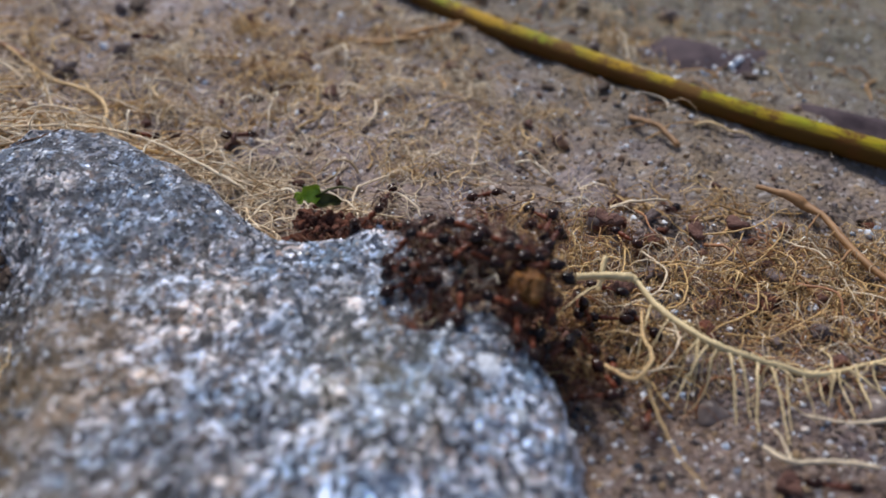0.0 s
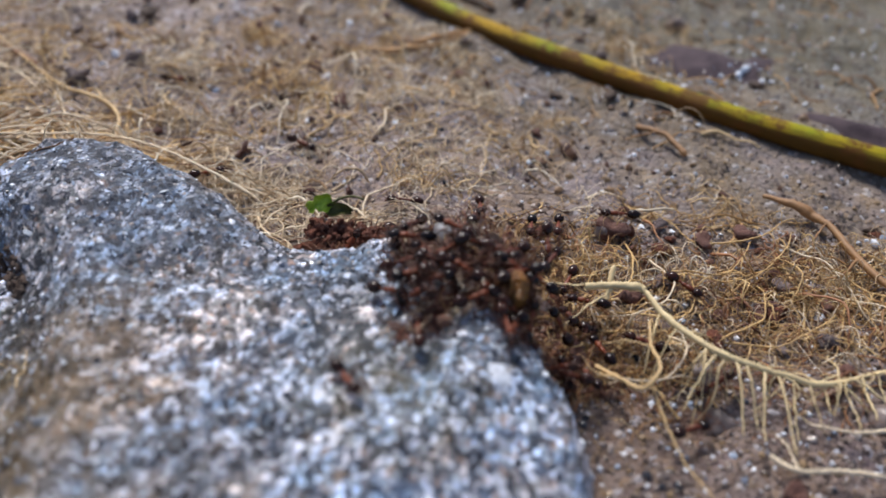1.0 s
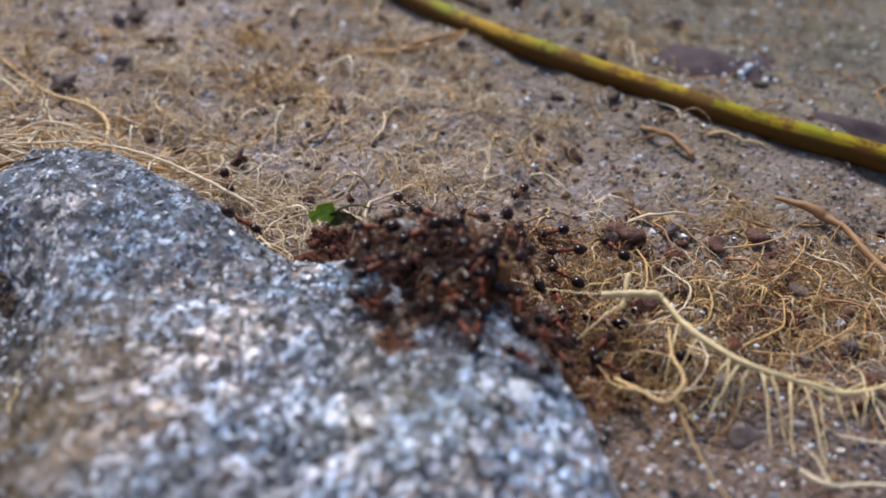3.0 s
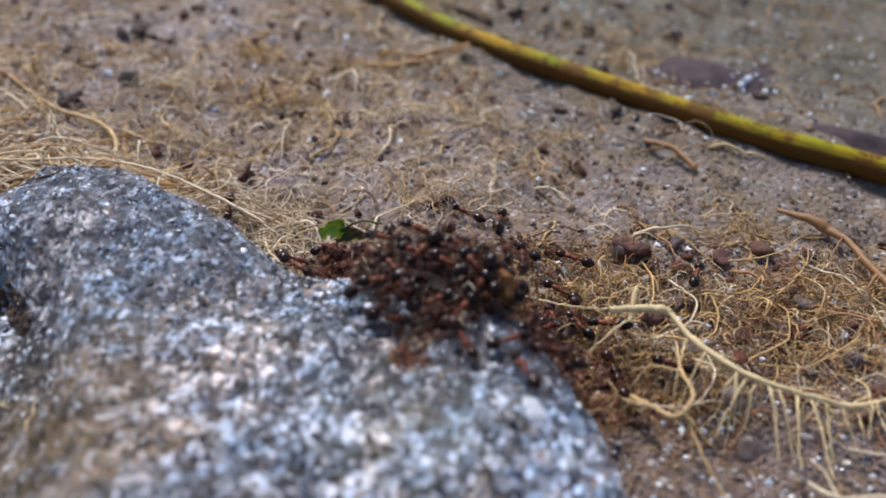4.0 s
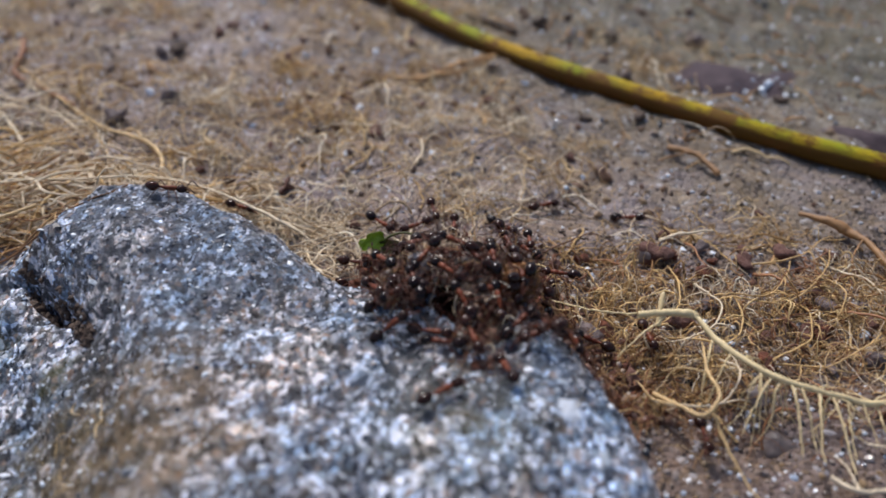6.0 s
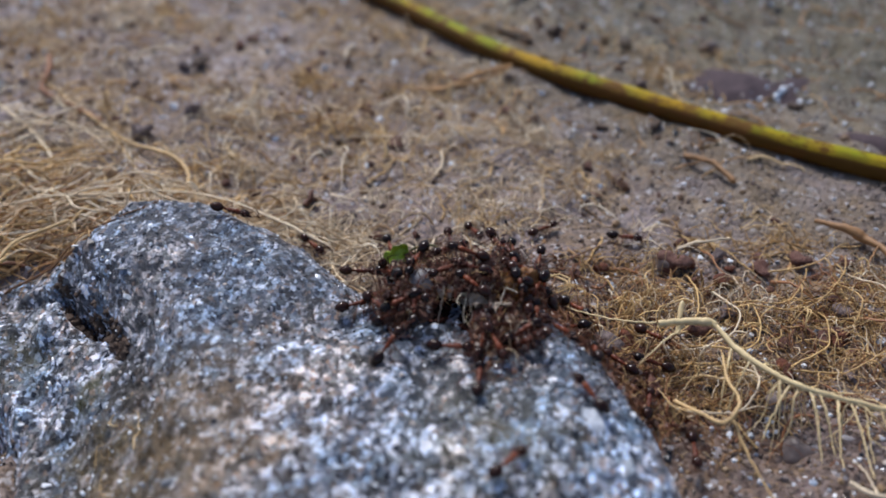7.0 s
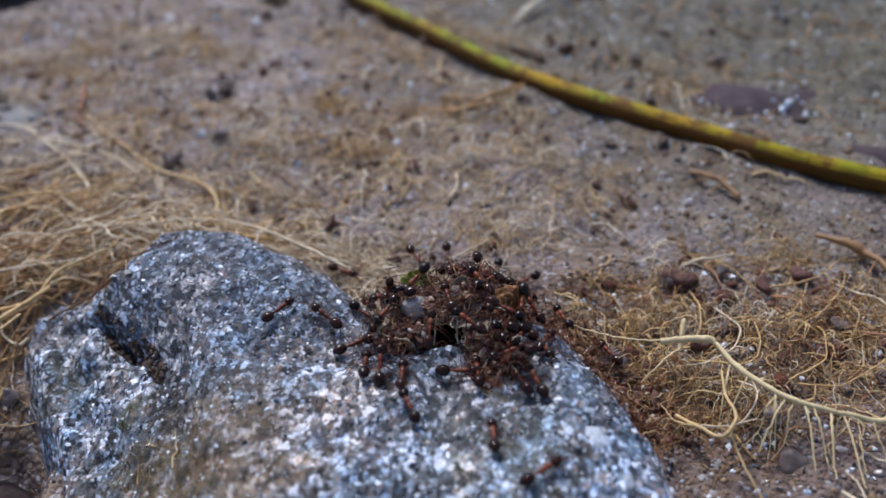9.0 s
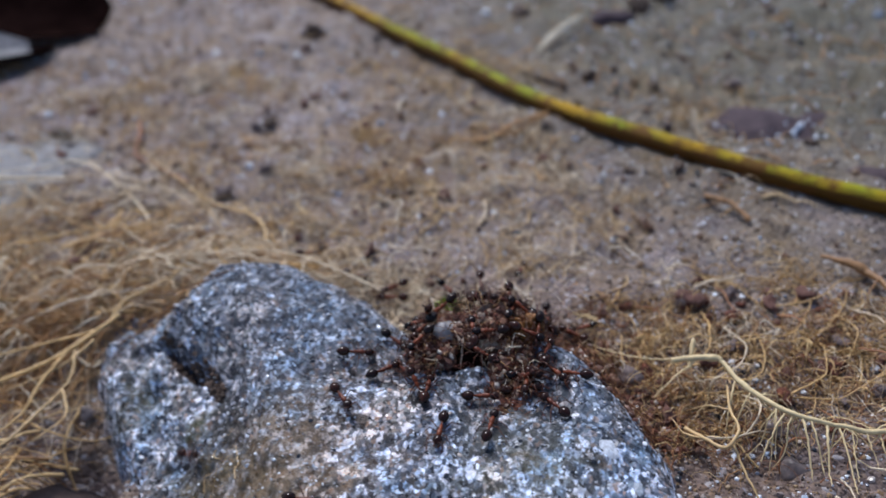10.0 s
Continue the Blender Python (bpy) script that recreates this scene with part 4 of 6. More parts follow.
bare = lambda x, y: off_rock(x, y) & (vnoise(x / 13, y / 13, 44) > 0.30 + 0.26 * smooth01((x - 2) / 9) + 0.14 * smooth01((y - 40) / 20))
mat_of_fibres("soil_fibres", "sparse golden fibres scattered over bare soil",
              fibres(rng, 330, (-70, 40, 12, 66), -20, 55, 4.8, 0.15, 0.28, 0.6, keep=patchy), GOLD_ROOT)
mat_of_fibres("pale_soil_fibres", "sparse pale fibres scattered over bare soil",
              fibres(rng, 420, (-62, 34, 11, 64), -20, 60, 4.4, 0.13, 0.32, 0.9, keep=patchy), PALE_ROOT)
mat_of_fibres("mat_fuzz", "fine ochre fuzz of root hairs between the coarser roots", tufts(rng, 80, (11, 46, -8, 15), 15, 1.3, 2.2, 0.036, right_mat), OCHRE_ROOT)
mat_of_fibres("pale_mat_fuzz", "fine pale fuzz of root hairs between the coarser roots", tufts(rng, 40, (12, 46, -8, 14), 14, 1.1, 2.4, 0.034, right_mat), PALE_ROOT)
mat_of_fibres("golden_fuzz", "fuzzy ochre tufts of root hairs on bare soil", tufts(rng, 78, (-68, 34, 13, 74), 16, 1.7, 2.8, 0.045, bare), GOLD_ROOT)
mat_of_fibres("amber_fuzz", "amber tufts of curled root hairs on bare soil", tufts(rng, 56, (-68, 34, 13, 70), 16, 1.4, 2.6, 0.05, bare), AMBER_ROOT)
mat_of_fibres("straw_fuzz", "pale curly tufts of root hairs on bare soil", tufts(rng, 130, (-66, 30, 11, 66), 14, 1.2, 3.0, 0.042, bare), PALE_ROOT)
mat_of_fibres("far_fibres", "scattered rust-brown fibres and scraps on far soil",
              fibres(rng, 800, (-95, 70, 26, 110), -10, 70, 4.5, 0.17, 0.25, 0.5), ORANGE_ROOT)
mat_of_fibres("rock_fibres", "a few dry ochre fibres lying in the rock cleft",
              fibres(rng, 34, (-24, -20, -20, -9), 95, 30, 2.6, 0.05, 0.3, 0.2, clear=False), GOLD_ROOT)

# ---- single roots ----
def rooted(name, label, line, r0, r1, material, rootlets=(), seed=1):
    root = thing(name, label, "root")
    part("root_shaft", strand(line, r0 * 0.9, r1 * 0.9, 9, 7, 0.02, seed), material, root)
    for i, (pts, a, b) in enumerate(rootlets):
        part("rootlet", strand(pts, a * 0.6, b * 0.6, 7, 6, 0.03, seed * 31 + i), material, root)
    return root


MAIN = [(16.6, -1.7, 3.6), (18.3, -1.5, 3.7), (20.4, -1.5, 3.7), (20.9, -1.9, 3.6), (22.0, -3.8, 3.2), (24.2, -6.2, 3.0), (26.3, -7.4, 2.8),
        (29.8, -7.7, 1.9), (32.8, -7.4, 1.0), (38.4, -5.2, 0.7), (46, -3.5, 0.5), (58, -3, 0.4)]
tiny = np.random.RandomState(19)
hairs = []
for _ in range(34):
    k = tiny.randint(4, 10)
    a, b = np.array(MAIN[k]), np.array(MAIN[k + 1])
    x, y, z = a + (b - a) * tiny.uniform(0, 1)
    turn, far = tiny.uniform(-2.8, 0.3) if tiny.uniform() < 0.7 else tiny.uniform(0.3, 2.8), tiny.uniform(1.4, 4.6)
    u, v = math.cos(turn) * far, math.sin(turn) * far
    low = float(surf(x + u, y + v)) + 0.3
    hairs.append(([(x, y, z), (x + 0.35 * u, y + 0.35 * v, 0.75 * z + 0.25 * low + 0.3), (x + 0.7 * u + tiny.normal(0, 0.4), y + 0.7 * v + tiny.normal(0, 0.4), 0.4 * z + 0.6 * low),
                   (x + u, y + v, low)], tiny.uniform(0.08, 0.17), 0.05))
hang = lambda x, y, z, dx, dy, l: [(x, y, z), (x + dx * 0.4, y + dy * 0.35, z - 0.5), (x + dx * 0.8, y + dy * 0.75, max(z - 1.8, 0.5)), (x + dx, y + dy, 0.25 + l)]
rooted("root", "long cream-coloured woody root with hanging rootlets", MAIN, 0.25, 0.18, CREAM_ROOT, [
    ([(17.4, -1.6, 3.6), (14.6, -0.9, 3.1), (12.2, 0.8, 2.2), (10.2, 2.9, 1.2)], 0.15, 0.07), ([(18.6, -1.7, 3.5), (16.6, -3.2, 2.9), (14.8, -4.6, 2.0)], 0.13, 0.06),
    (hang(21.8, -3.4, 3.2, -1.2, -3.6, 0.1), 0.16, 0.08), (hang(25.2, -6.8, 2.9, -2.4, -3.2, 0.0), 0.17, 0.08),
    (hang(26.3, -7.4, 2.8, 0.1, -4.4, 0.0), 0.20, 0.09), (hang(26.9, -7.5, 2.7, 0.5, -3.9, 0.2), 0.17, 0.08),
    (hang(28.2, -7.6, 2.3, -0.5, -4.6, 0.0), 0.19, 0.08), (hang(29.2, -7.7, 2.0, 0.3, -5.4, 0.0), 0.18, 0.08),
    (hang(32.6, -7.4, 1.2, 0.1, -2.0, 0.0), 0.14, 0.07), (hang(34.2, -6.9, 1.0, 0.1, -3.8, 0.0), 0.17, 0.08),
    (hang(35.6, -6.4, 1.0, 0.1, -3.3, 0.0), 0.17, 0.08), (hang(23.4, -5.4, 3.1, 1.8, 2.2, 1.0), 0.14, 0.06),
    (hang(27.6, -7.5, 2.5, 2.2, 1.9, 0.8), 0.13, 0.06), (hang(30.2, -7.7, 1.8, -0.3, -4.2, 0.0), 0.12, 0.05), (hang(31.4, -7.6, 1.5, 0.4, -3.0, 0.0), 0.12, 0.05),
    (hang(22.8, -4.8, 3.1, -1.8, -2.6, 0.3), 0.13, 0.06), (hang(24.4, -6.4, 3.0, -0.4, -3.4, 0.1), 0.12, 0.05), (hang(37.0, -5.8, 0.9, -0.2, -2.6, 0.0), 0.13, 0.06)] + hairs, 3)
rooted("root", "curled golden root looping over damp soil", [(17.2, -7.2, 1.2), (18.3, -8.9, 2.0), (19.7, -10.4, 2.6), (20.8, -9.3, 3.4), (20.7, -6.8, 3.0), (21.1, -3.6, 2.6)],
       0.17, 0.13, GOLD_ROOT, [([(20.3, -9.8, 2.6), (21.0, -12.0, 1.6), (22.0, -14.8, 0.8), (23.4, -17.0, 0.5)], 0.18, 0.08),
                               ([(18.3, -8.9, 2.0), (17.0, -8.0, 1.5), (16.2, -6.0, 1.2)], 0.16, 0.08),
                               ([(20.7, -6.8, 3.0), (19.2, -6.0, 2.6), (17.8, -5.6, 1.8)], 0.15, 0.08)], 4)
rooted("root", "orange-brown root with a broken upright tip", [(34.6, 16.2, 0.7), (37.0, 14.5, 1.0), (38.2, 13.4, 0.7), (39.1, 11.5, 1.0), (39.8, 8.0, 0.9), (41.5, 3.7, 0.8), (45, 0.5, 0.6)],
       0.40, 0.30, BARK_ROOT, [([(38.8, 12.0, 1.0), (37.2, 9.8, 0.8), (36.8, 8.0, 0.6)], 0.2, 0.09), ([(40.0, 7.4, 0.9), (38.0, 5.0, 1.0), (36.0, 4.4, 0.8), (33.0, 4.9, 0.7)], 0.26, 0.1),
                               ([(41.8, 3.4, 0.8), (39.6, 0.6, 0.8), (38.8, -2.4, 0.6)], 0.22, 0.1)], 5)
rooted("root", "golden root lying bent over bare soil", [(-49, 44, 0.5), (-46.2, 41.5, 0.6), (-39.4, 34.4, 0.9), (-33.2, 28.6, 1.0), (-28.2, 26.1, 1.0), (-25.6, 23.2, 1.0), (-24.8, 20.5, 0.7)],
       0.15, 0.22, GOLD_ROOT, [([(-36, 31.2, 0.9), (-33.5, 27.6, 0.7), (-30.8, 23.6, 0.6)], 0.2, 0.1)], 6)
rooted("root", "dark rust-brown root end lying on soil", [(-50, 50, 0.6), (-48.4, 46, 0.8), (-47.0, 40.5, 0.9), (-42, 36.6, 0.8), (-37.6, 33.6, 0.6)], 0.36, 0.22, RUST_ROOT, [], 7)
rooted("root", "orange-brown forked root end beneath the reed", [(-3.7, 42.1, 0.7), (-0.4, 41.7, 0.9), (2.8, 44.9, 1.0), (6.6, 47.6, 0.9), (10.5, 50, 0.7)], 0.36, 0.26, ORANGE_ROOT,
       [([(-1.7, 42.0, 0.9), (3.3, 43.4, 1.0), (8.0, 48.3, 0.8)], 0.34, 0.2)], 8)
rooted("root", "kinked brown root lying on bare soil", [(25.0, 28.2, 0.4), (26.5, 26.8, 0.8), (27.5, 25.9, 0.9), (28.4, 24.2, 0.7), (29.0, 23.0, 0.4)], 0.30, 0.26, BARK_ROOT,
       [([(26.6, 26.4, 0.9), (24.6, 25.6, 0.8), (23.4, 25.4, 0.4)], 0.22, 0.12)], 9)
rooted("root", "short thick straw root among the root fan", [(-58, 40, 0.6), (-53, 38.6, 1.0), (-47.4, 33.6, 1.1), (-43.2, 29.4, 1.0), (-39.9, 25.1, 0.8)], 0.2, 0.27, PALE_ROOT,
       [([(-50, 36, 1.0), (-43, 33.5, 0.9), (-38, 30.6, 0.8), (-33.6, 26.2, 0.6)], 0.26, 0.16)], 10)
rooted("root", "pale straw root along the rock edge", [(-42, 14.6, 1.6), (-37, 16.4, 2.0), (-31, 16.8, 2.2), (-25.5, 17.4, 2.2), (-20, 16.4, 2.0), (-14.5, 13.6, 1.6), (-10, 11, 1.0)],
       0.12, 0.14, PALE_ROOT, [([(-35, 16.6, 2.0), (-33, 14.2, 2.4), (-30.5, 13.6, 2.6)], 0.2, 0.1), ([(-27, 17.2, 2.2), (-24, 15.2, 2.6), (-21.5, 14.8, 2.4)], 0.18, 0.1),
                               ([(-30, 16.8, 2.2), (-31.4, 19.2, 1.6), (-35, 21.0, 1.0)], 0.18, 0.09)], 11)
rooted("root", "pale bundled root strands beside a grey stone", [(-86, 34, 1.8), (-76, 33.6, 2.2), (-66, 34.2, 2.0), (-58, 34.6, 1.4), (-50, 35.4, 0.8)],
       0.26, 0.18, PALE_ROOT, [([(-80, 32.6, 1.9), (-70, 31.8, 2.0), (-61, 32.6, 1.6), (-55, 30, 0.9)], 0.26, 0.14), ([(-84, 36, 1.6), (-72, 35.6, 2.2), (-62, 36.6, 1.6), (-56, 38.6, 0.9)], 0.2, 0.12)], 16)
rooted("root", "golden root strands running down from the root fan", [(-37.0, 7.6, 1.6), (-39.6, 3.4, 1.6), (-42.6, 0.6, 1.3), (-47.5, -1.6, 0.8), (-54, -3.6, 0.3)],
       0.22, 0.16, AMBER_ROOT, [([(-40.2, 2.8, 1.6), (-41.6, -1.0, 1.0), (-42.2, -4.6, 0.4), (-44.6, -8.0, 0.0)], 0.3, 0.16), ([(-38.6, 5.2, 1.6), (-44.0, 3.6, 1.2), (-50, 2.4, 0.7), (-57, 2.6, 0.3)], 0.26, 0.14)], 17)
rooted("root", "golden root curving down beside the rock", [(-33.6, 13.0, 1.8), (-36.9, 9.6, 1.9), (-38.0, 6.6, 1.2), (-39.8, 3.6, 1.4), (-39.2, -0.4, 0.7), (-40.6, -4.2, 0.4), (-43, -8.6, 0.2), (-48, -11.5, 0.2)],
       0.2, 0.15, GOLD_ROOT, [([(-38.4, 4.2, 1.3), (-40.8, 0.6, 1.0), (-45.4, -2.2, 0.6)], 0.24, 0.12), ([(-39.3, -2.0, 0.8), (-38.0, -4.8, 0.3), (-40.0, -7.6, 0.0)], 0.2, 0.1)], 12)
rooted("root", "short pale root stub standing in the mat", [(18.6, -0.6, 1.6), (18.8, 0.4, 2.6), (19.1, 1.4, 3.3)], 0.22, 0.2, CREAM_ROOT, [], 13)
rooted("root", "thin pale rootlet lying on wet sand", [(36.6, -10.6, 0.5), (33.6, -11.2, 0.6), (30.9, -10.6, 0.5)], 0.16, 0.1, PALE_ROOT, [], 14)
rooted("root", "wavy pale root on wet sand", [(27.6, -13.4, 0.4), (29.0, -14.6, 0.6), (31.6, -14.4, 0.6), (34.5, -14.6, 0.5)], 0.2, 0.14, PALE_ROOT,
       [([(29.0, -14.4, 0.6), (28.9, -12.6, 0.5), (28.4, -11.6, 0.4)], 0.14, 0.08)], 15)

# thin roots that wind through the mat, each with a few side hairs
winding = np.random.RandomState(27)
for i in range(16):
    x, y = winding.uniform(19, 40), winding.uniform(-4, 12)
    turn, bend = math.radians(winding.normal(-24, 24)), winding.normal(0, 0.25)
    line = []
    for k in range(7):
        line.append((x, y, float(surf(x, y)) + (0.5, 1.1, 1.3, 1.2, 1.3, 1.0, 0.4)[k] + winding.normal(0, 0.15)))
        turn += bend + winding.normal(0, 0.28)
        x, y = x + 1.9 * math.cos(turn), y + 1.9 * math.sin(turn)
    if min(float(inside_ring(p[0], p[1], ROCK_RING)) for p in line) < -1 and max(float(inside_ring(p[0], p[1], ROCK_RING)) for p in line) > -0.5:
        continue
    side = []
    for k in (1, 3, 4):
        px, py, pz = line[k]
        a, far = winding.uniform(0, 6.28), winding.uniform(1.2, 3.0)
        qx, qy = px + far * math.cos(a), py + far * math.sin(a)
        side.append(([(px, py, pz), ((px + qx) / 2, (py + qy) / 2, pz + 0.1), (qx, qy, float(surf(qx, qy)) + 0.3)], 0.11, 0.06))
    rooted("root", ("thin golden root winding through the mat", "thin pale root winding through the mat", "thin amber root winding through the mat")[i % 3], line, 0.09, 0.055,
           (OCHRE_ROOT, PALE_ROOT, AMBER_ROOT)[i % 3], side, 40 + i)

# ---- the green stem ----
stem = thing("reed", "smooth yellow-green drying reed with brown stains and shade painted along one flank, lying on soil", "reed")
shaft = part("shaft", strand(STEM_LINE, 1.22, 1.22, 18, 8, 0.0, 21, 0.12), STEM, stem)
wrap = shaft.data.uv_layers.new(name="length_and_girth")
# girth counts from the lower near flank, where the colour carries shade
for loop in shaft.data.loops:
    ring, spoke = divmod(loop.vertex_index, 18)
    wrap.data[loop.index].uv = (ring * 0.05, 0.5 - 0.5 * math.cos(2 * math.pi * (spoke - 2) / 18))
node_dir = (Vector((34.4, 27.6, 0)) - Vector((10, 45.2, 0))).normalized()
for at, w in (((21.4, 39.4, 1.15), 1.3), ((41.5, 26.15, 1.15), 0.9)):
    line = [Vector(at) + node_dir * s * w for s in (-1, -0.5, 0, 0.5, 1)]
    part("node", tubes(np.array([[tuple(v) for v in line]]), np.array([[1.05, 1.16, 1.22, 1.16, 1.05]]), 16), NODE, stem, "dark brown ringed node")

# ---- stones, scraps and litter ----
def stone(name, label, x, y, size, material, seed, sink=0.35, turn=0):
    rx, ry, rz = size
    z = float(surf(x, y)) - sink * rz * 2
    return tagged(part(name, pebble(rx, ry, rz, seed, 0.34 if "clod" in name else 0.18), material, at=pose(x * MM, y * MM, z * MM, 0, 0, turn)), label, "pebble")


stone("pebble", "milky pink quartz pebble set in damp sand", 25.5, -9.6, (1.2, 1.1, 0.9), QUARTZ, 51, 0.62)
stone("pebble", "clear glassy quartz pebble in damp sand", 36.6, -9.4, (1.1, 1.0, 0.9), QUARTZ, 52)
stone("pebble", "grey quartz pebble beneath the root", 25.0, -6.2, (0.8, 0.7, 0.6), QUARTZ, 53)
stone("pebble", "bluish white quartz grain among golden roots", 19.5, 9.3, (0.85, 0.7, 0.7), QUARTZ, 54, 0.1)
stone("pebble", "small clear round grain at the rock foot", -38.9, -0.6, (0.75, 0.7, 0.7), QUARTZ, 56, 0.1)
stone("stone", "flat purple-grey stone with glittering white grains", 36.0, 44.0, (10.5, 5.8, 1.7), PURPLE, 57, 0.66, 10)
stone("stone", "flat purple-grey stone beyond the stem", 49.0, 31.5, (6.8, 3.0, 1.4), PURPLE, 58, 0.68, -14)
stone("stone", "flat pale grey stone half hidden under root fibres", -75.0, 33.0, (19.0, 12.0, 1.7), GREY_STONE, 64, 0.78, 10)
stone("stone", "dark purple stone lying by the straw", 18.5, 80.0, (3.4, 2.2, 1.5), PURPLE, 59, 0.45)
# ridge added to stand for the dark crevice behind the rock edge
stone("soil_clod", "dark brown crumbly soil ridge standing in for the dark crevice at the rock edge", 0.2, 4.9, (3.8, 1.1, 1.7), CLOD, 63, 0.15, -6)
stone("soil_clod", "red-brown soil clod on the root mat", 20.3, 1.6, (0.8, 0.6, 0.5), RED_CLOD, 60, 0.2)
stone("soil_clod", "red-brown soil clod in golden fibres", 31.6, 1.3, (0.9, 0.6, 0.5), RED_CLOD, 61, 0.35)
stone("soil_clod", "dark red-brown clod on wet sand", 28.8, -15.8, (0.8, 0.6, 0.6), RED_CLOD, 62, 0.4)
clod_rng = np.random.RandomState(66)
for i in range(70):
    x, y = clod_rng.uniform(11, 44), clod_rng.uniform(-8, 13)
    size = float(np.exp(clod_rng.normal(-0.75, 0.35)))
    if float(inside_ring(x, y, ROCK_RING)) > -1.0:
        continue
    tagged(part("soil_clod", pebble(size, size * clod_rng.uniform(0.6, 1.0), size * 0.6, 300 + i, 0.34, 8, 11), (RED_CLOD, MAUVE_CLOD, CLOD)[i % 3],
                at=pose(x * MM, y * MM, (float(ground_z(x, y)) - 0.25 * size) * MM, 0, 0, clod_rng.uniform(0, 360))),
           ("small red-brown soil clod among root hairs", "small mauve-grey soil clod among root hairs", "small dark brown soil clod among root hairs")[i % 3], "soil clod", "clods in the root mat")
for i in range(75):
    x, y = clod_rng.uniform(-62, 36), clod_rng.uniform(13, 68)
    size = float(np.exp(clod_rng.normal(-0.55, 0.35)))
    if float(inside_ring(x, y, ROCK_RING)) > -1.5 or abs(float(line_side(np.array([x]), np.array([y]), [q[:2] for q in STEM_LINE])[0])) < 3.5:
        continue
    tagged(part("soil_clod", pebble(size, size * clod_rng.uniform(0.5, 0.9), size * 0.6, 400 + i, 0.34, 8, 11), (RED_CLOD, MAUVE_CLOD, RED_CLOD)[i % 3],
                at=pose(x * MM, y * MM, (float(ground_z(x, y)) - 0.2 * size) * MM, 0, 0, clod_rng.uniform(0, 360))),
           ("small red-brown soil crumb on bare soil", "small mauve-grey soil crumb on bare soil", "small red-brown soil crumb on bare soil")[i % 3], "soil clod", "crumbs on the bare soil")
for i, (x, y, s) in enumerate([(-12.4, 28.6, 0.8), (-6.8, 40.8, 0.9), (-30.7, 49.8, 1.3), (22.6, 55.1, 1.2), (40.3, 39.6, 0.9), (17.0, 34.2, 0.9), (23.0, 34.0, 0.9), (26.2, 11.0, 0.7),
                                (-20.4, 20.4, 0.7), (-60.8, 47.8, 1.6), (-30.0, 78.0, 2.0), (14.2, 59.5, 1.3), (4.0, 84.0, 2.4), (24, 84, 2.6), (28.5, 87.0, 2.0), (44.0, 13.6, 0.8)]):
    z = float(surf(x, y))
    tagged(part("plant_scrap", pebble(s, s * 0.55, s * 0.45, 70 + i, 0.3, 7, 9), DARK_BIT, at=pose(x * MM, y * MM, (z - 0.1) * MM, 0, 0, 37 * i)),
           "small dark brown plant scrap on soil", "plant scrap", "scraps on the soil")


litter = thing("dead_leaf", "dark curled dead leaf with a grey fold, coloured near black for deep shade, lying on soil", "leaf")
part("leaf_blade", blade([(-122, 94, 3), (-104, 92, 7), (-86, 89, 5.5), (-69, 87, 0.8)], 15, (0.2, -0.5, 1), 0.5, 0.3, seed=2), SHADED_LEAF, litter)
part("leaf_fold", blade([(-112, 63, 4.5), (-98, 64.5, 6.0), (-86, 68, 5.2), (-76.5, 73.5, 2.6)], 5.6, (0, -0.6, 1), 0.5, 0.1, seed=3), GREY_LEAF, litter, "grey underside folded over")
# near-black blade added for the shade beneath the grey fold
part("under_fold_shade", blade([(-110, 62, 0.8), (-96, 63.5, 2.4), (-84, 68, 2.0), (-74, 76, 0.8)], 5.5, (0, 0.2, 1), 0.5, 0.3, seed=4), SHADED_LEAF, litter)
pit_leaf = thing("dead_leaf", "crumpled brown dead leaf in the hollow beside the rock", "leaf")
part("leaf_blade", blade([(-42, -12.6, -5.0), (-39, -11.6, -5.4), (-36, -11.0, -5.8), (-33.4, -10.6, -6.4)], 2.3, (0.3, -0.2, 1), 0.2, 0.4, seed=5), BROWN_LEAF, pit_leaf)
part("leaf_rib", strand([(-42, -12.6, -4.8), (-39, -11.6, -5.2), (-36, -11.0, -5.6), (-33.6, -10.6, -6.2)], 0.16, 0.1, 6), DARK_BIT, pit_leaf)
tagged(part("straw", blade([(6.6, 66.6, 1.2), (9.5, 71.8, 1.6), (12, 76, 1.6), (15, 81, 1.0)], 0.6, (0, 0, 1), 0.4, 0.3, seed=6), STRAW), "flat piece of bleached straw on soil", "straw")
tagged(part("twig", strand([(4.4, 60.6, 0.9), (7.4, 58.2, 1.0), (11, 55.4, 0.8)], 0.5, 0.35, 8), DARK_BIT), "short black twig resting behind the stem", "twig")
sprig = thing("leaf_scrap", "bright green leaf scrap at the edge of the nest", "leaf")
part("leaf_blade", blade([(-4.2, 5.0, 4.2), (-3.6, 4.9, 4.7), (-2.9, 4.9, 4.9), (-2.3, 5.2, 4.6)], 0.60, (0.2, -0.8, 0.5), 0.14, 0.6, 9, 18, 8, 0.32), GREEN_LEAF, sprig)
part("leaf_lobe", blade([(-3.0, 4.9, 4.5), (-2.3, 4.8, 4.3), (-1.6, 4.9, 4.4), (-0.9, 5.1, 4.0)], 0.52, (0.1, -0.7, 0.6), 0.14, 1.1, 7, 9, 11), OLIVE_LEAF, sprig, "dark olive withered lobe")
part("leaf_stalk", strand([(-2.6, 5.2, 4.5), (-1.7, 5.5, 5.0), (-0.7, 5.7, 5.1), (0.1, 5.6, 4.9)], 0.12, 0.07, 6), OLIVE_LEAF, sprig)

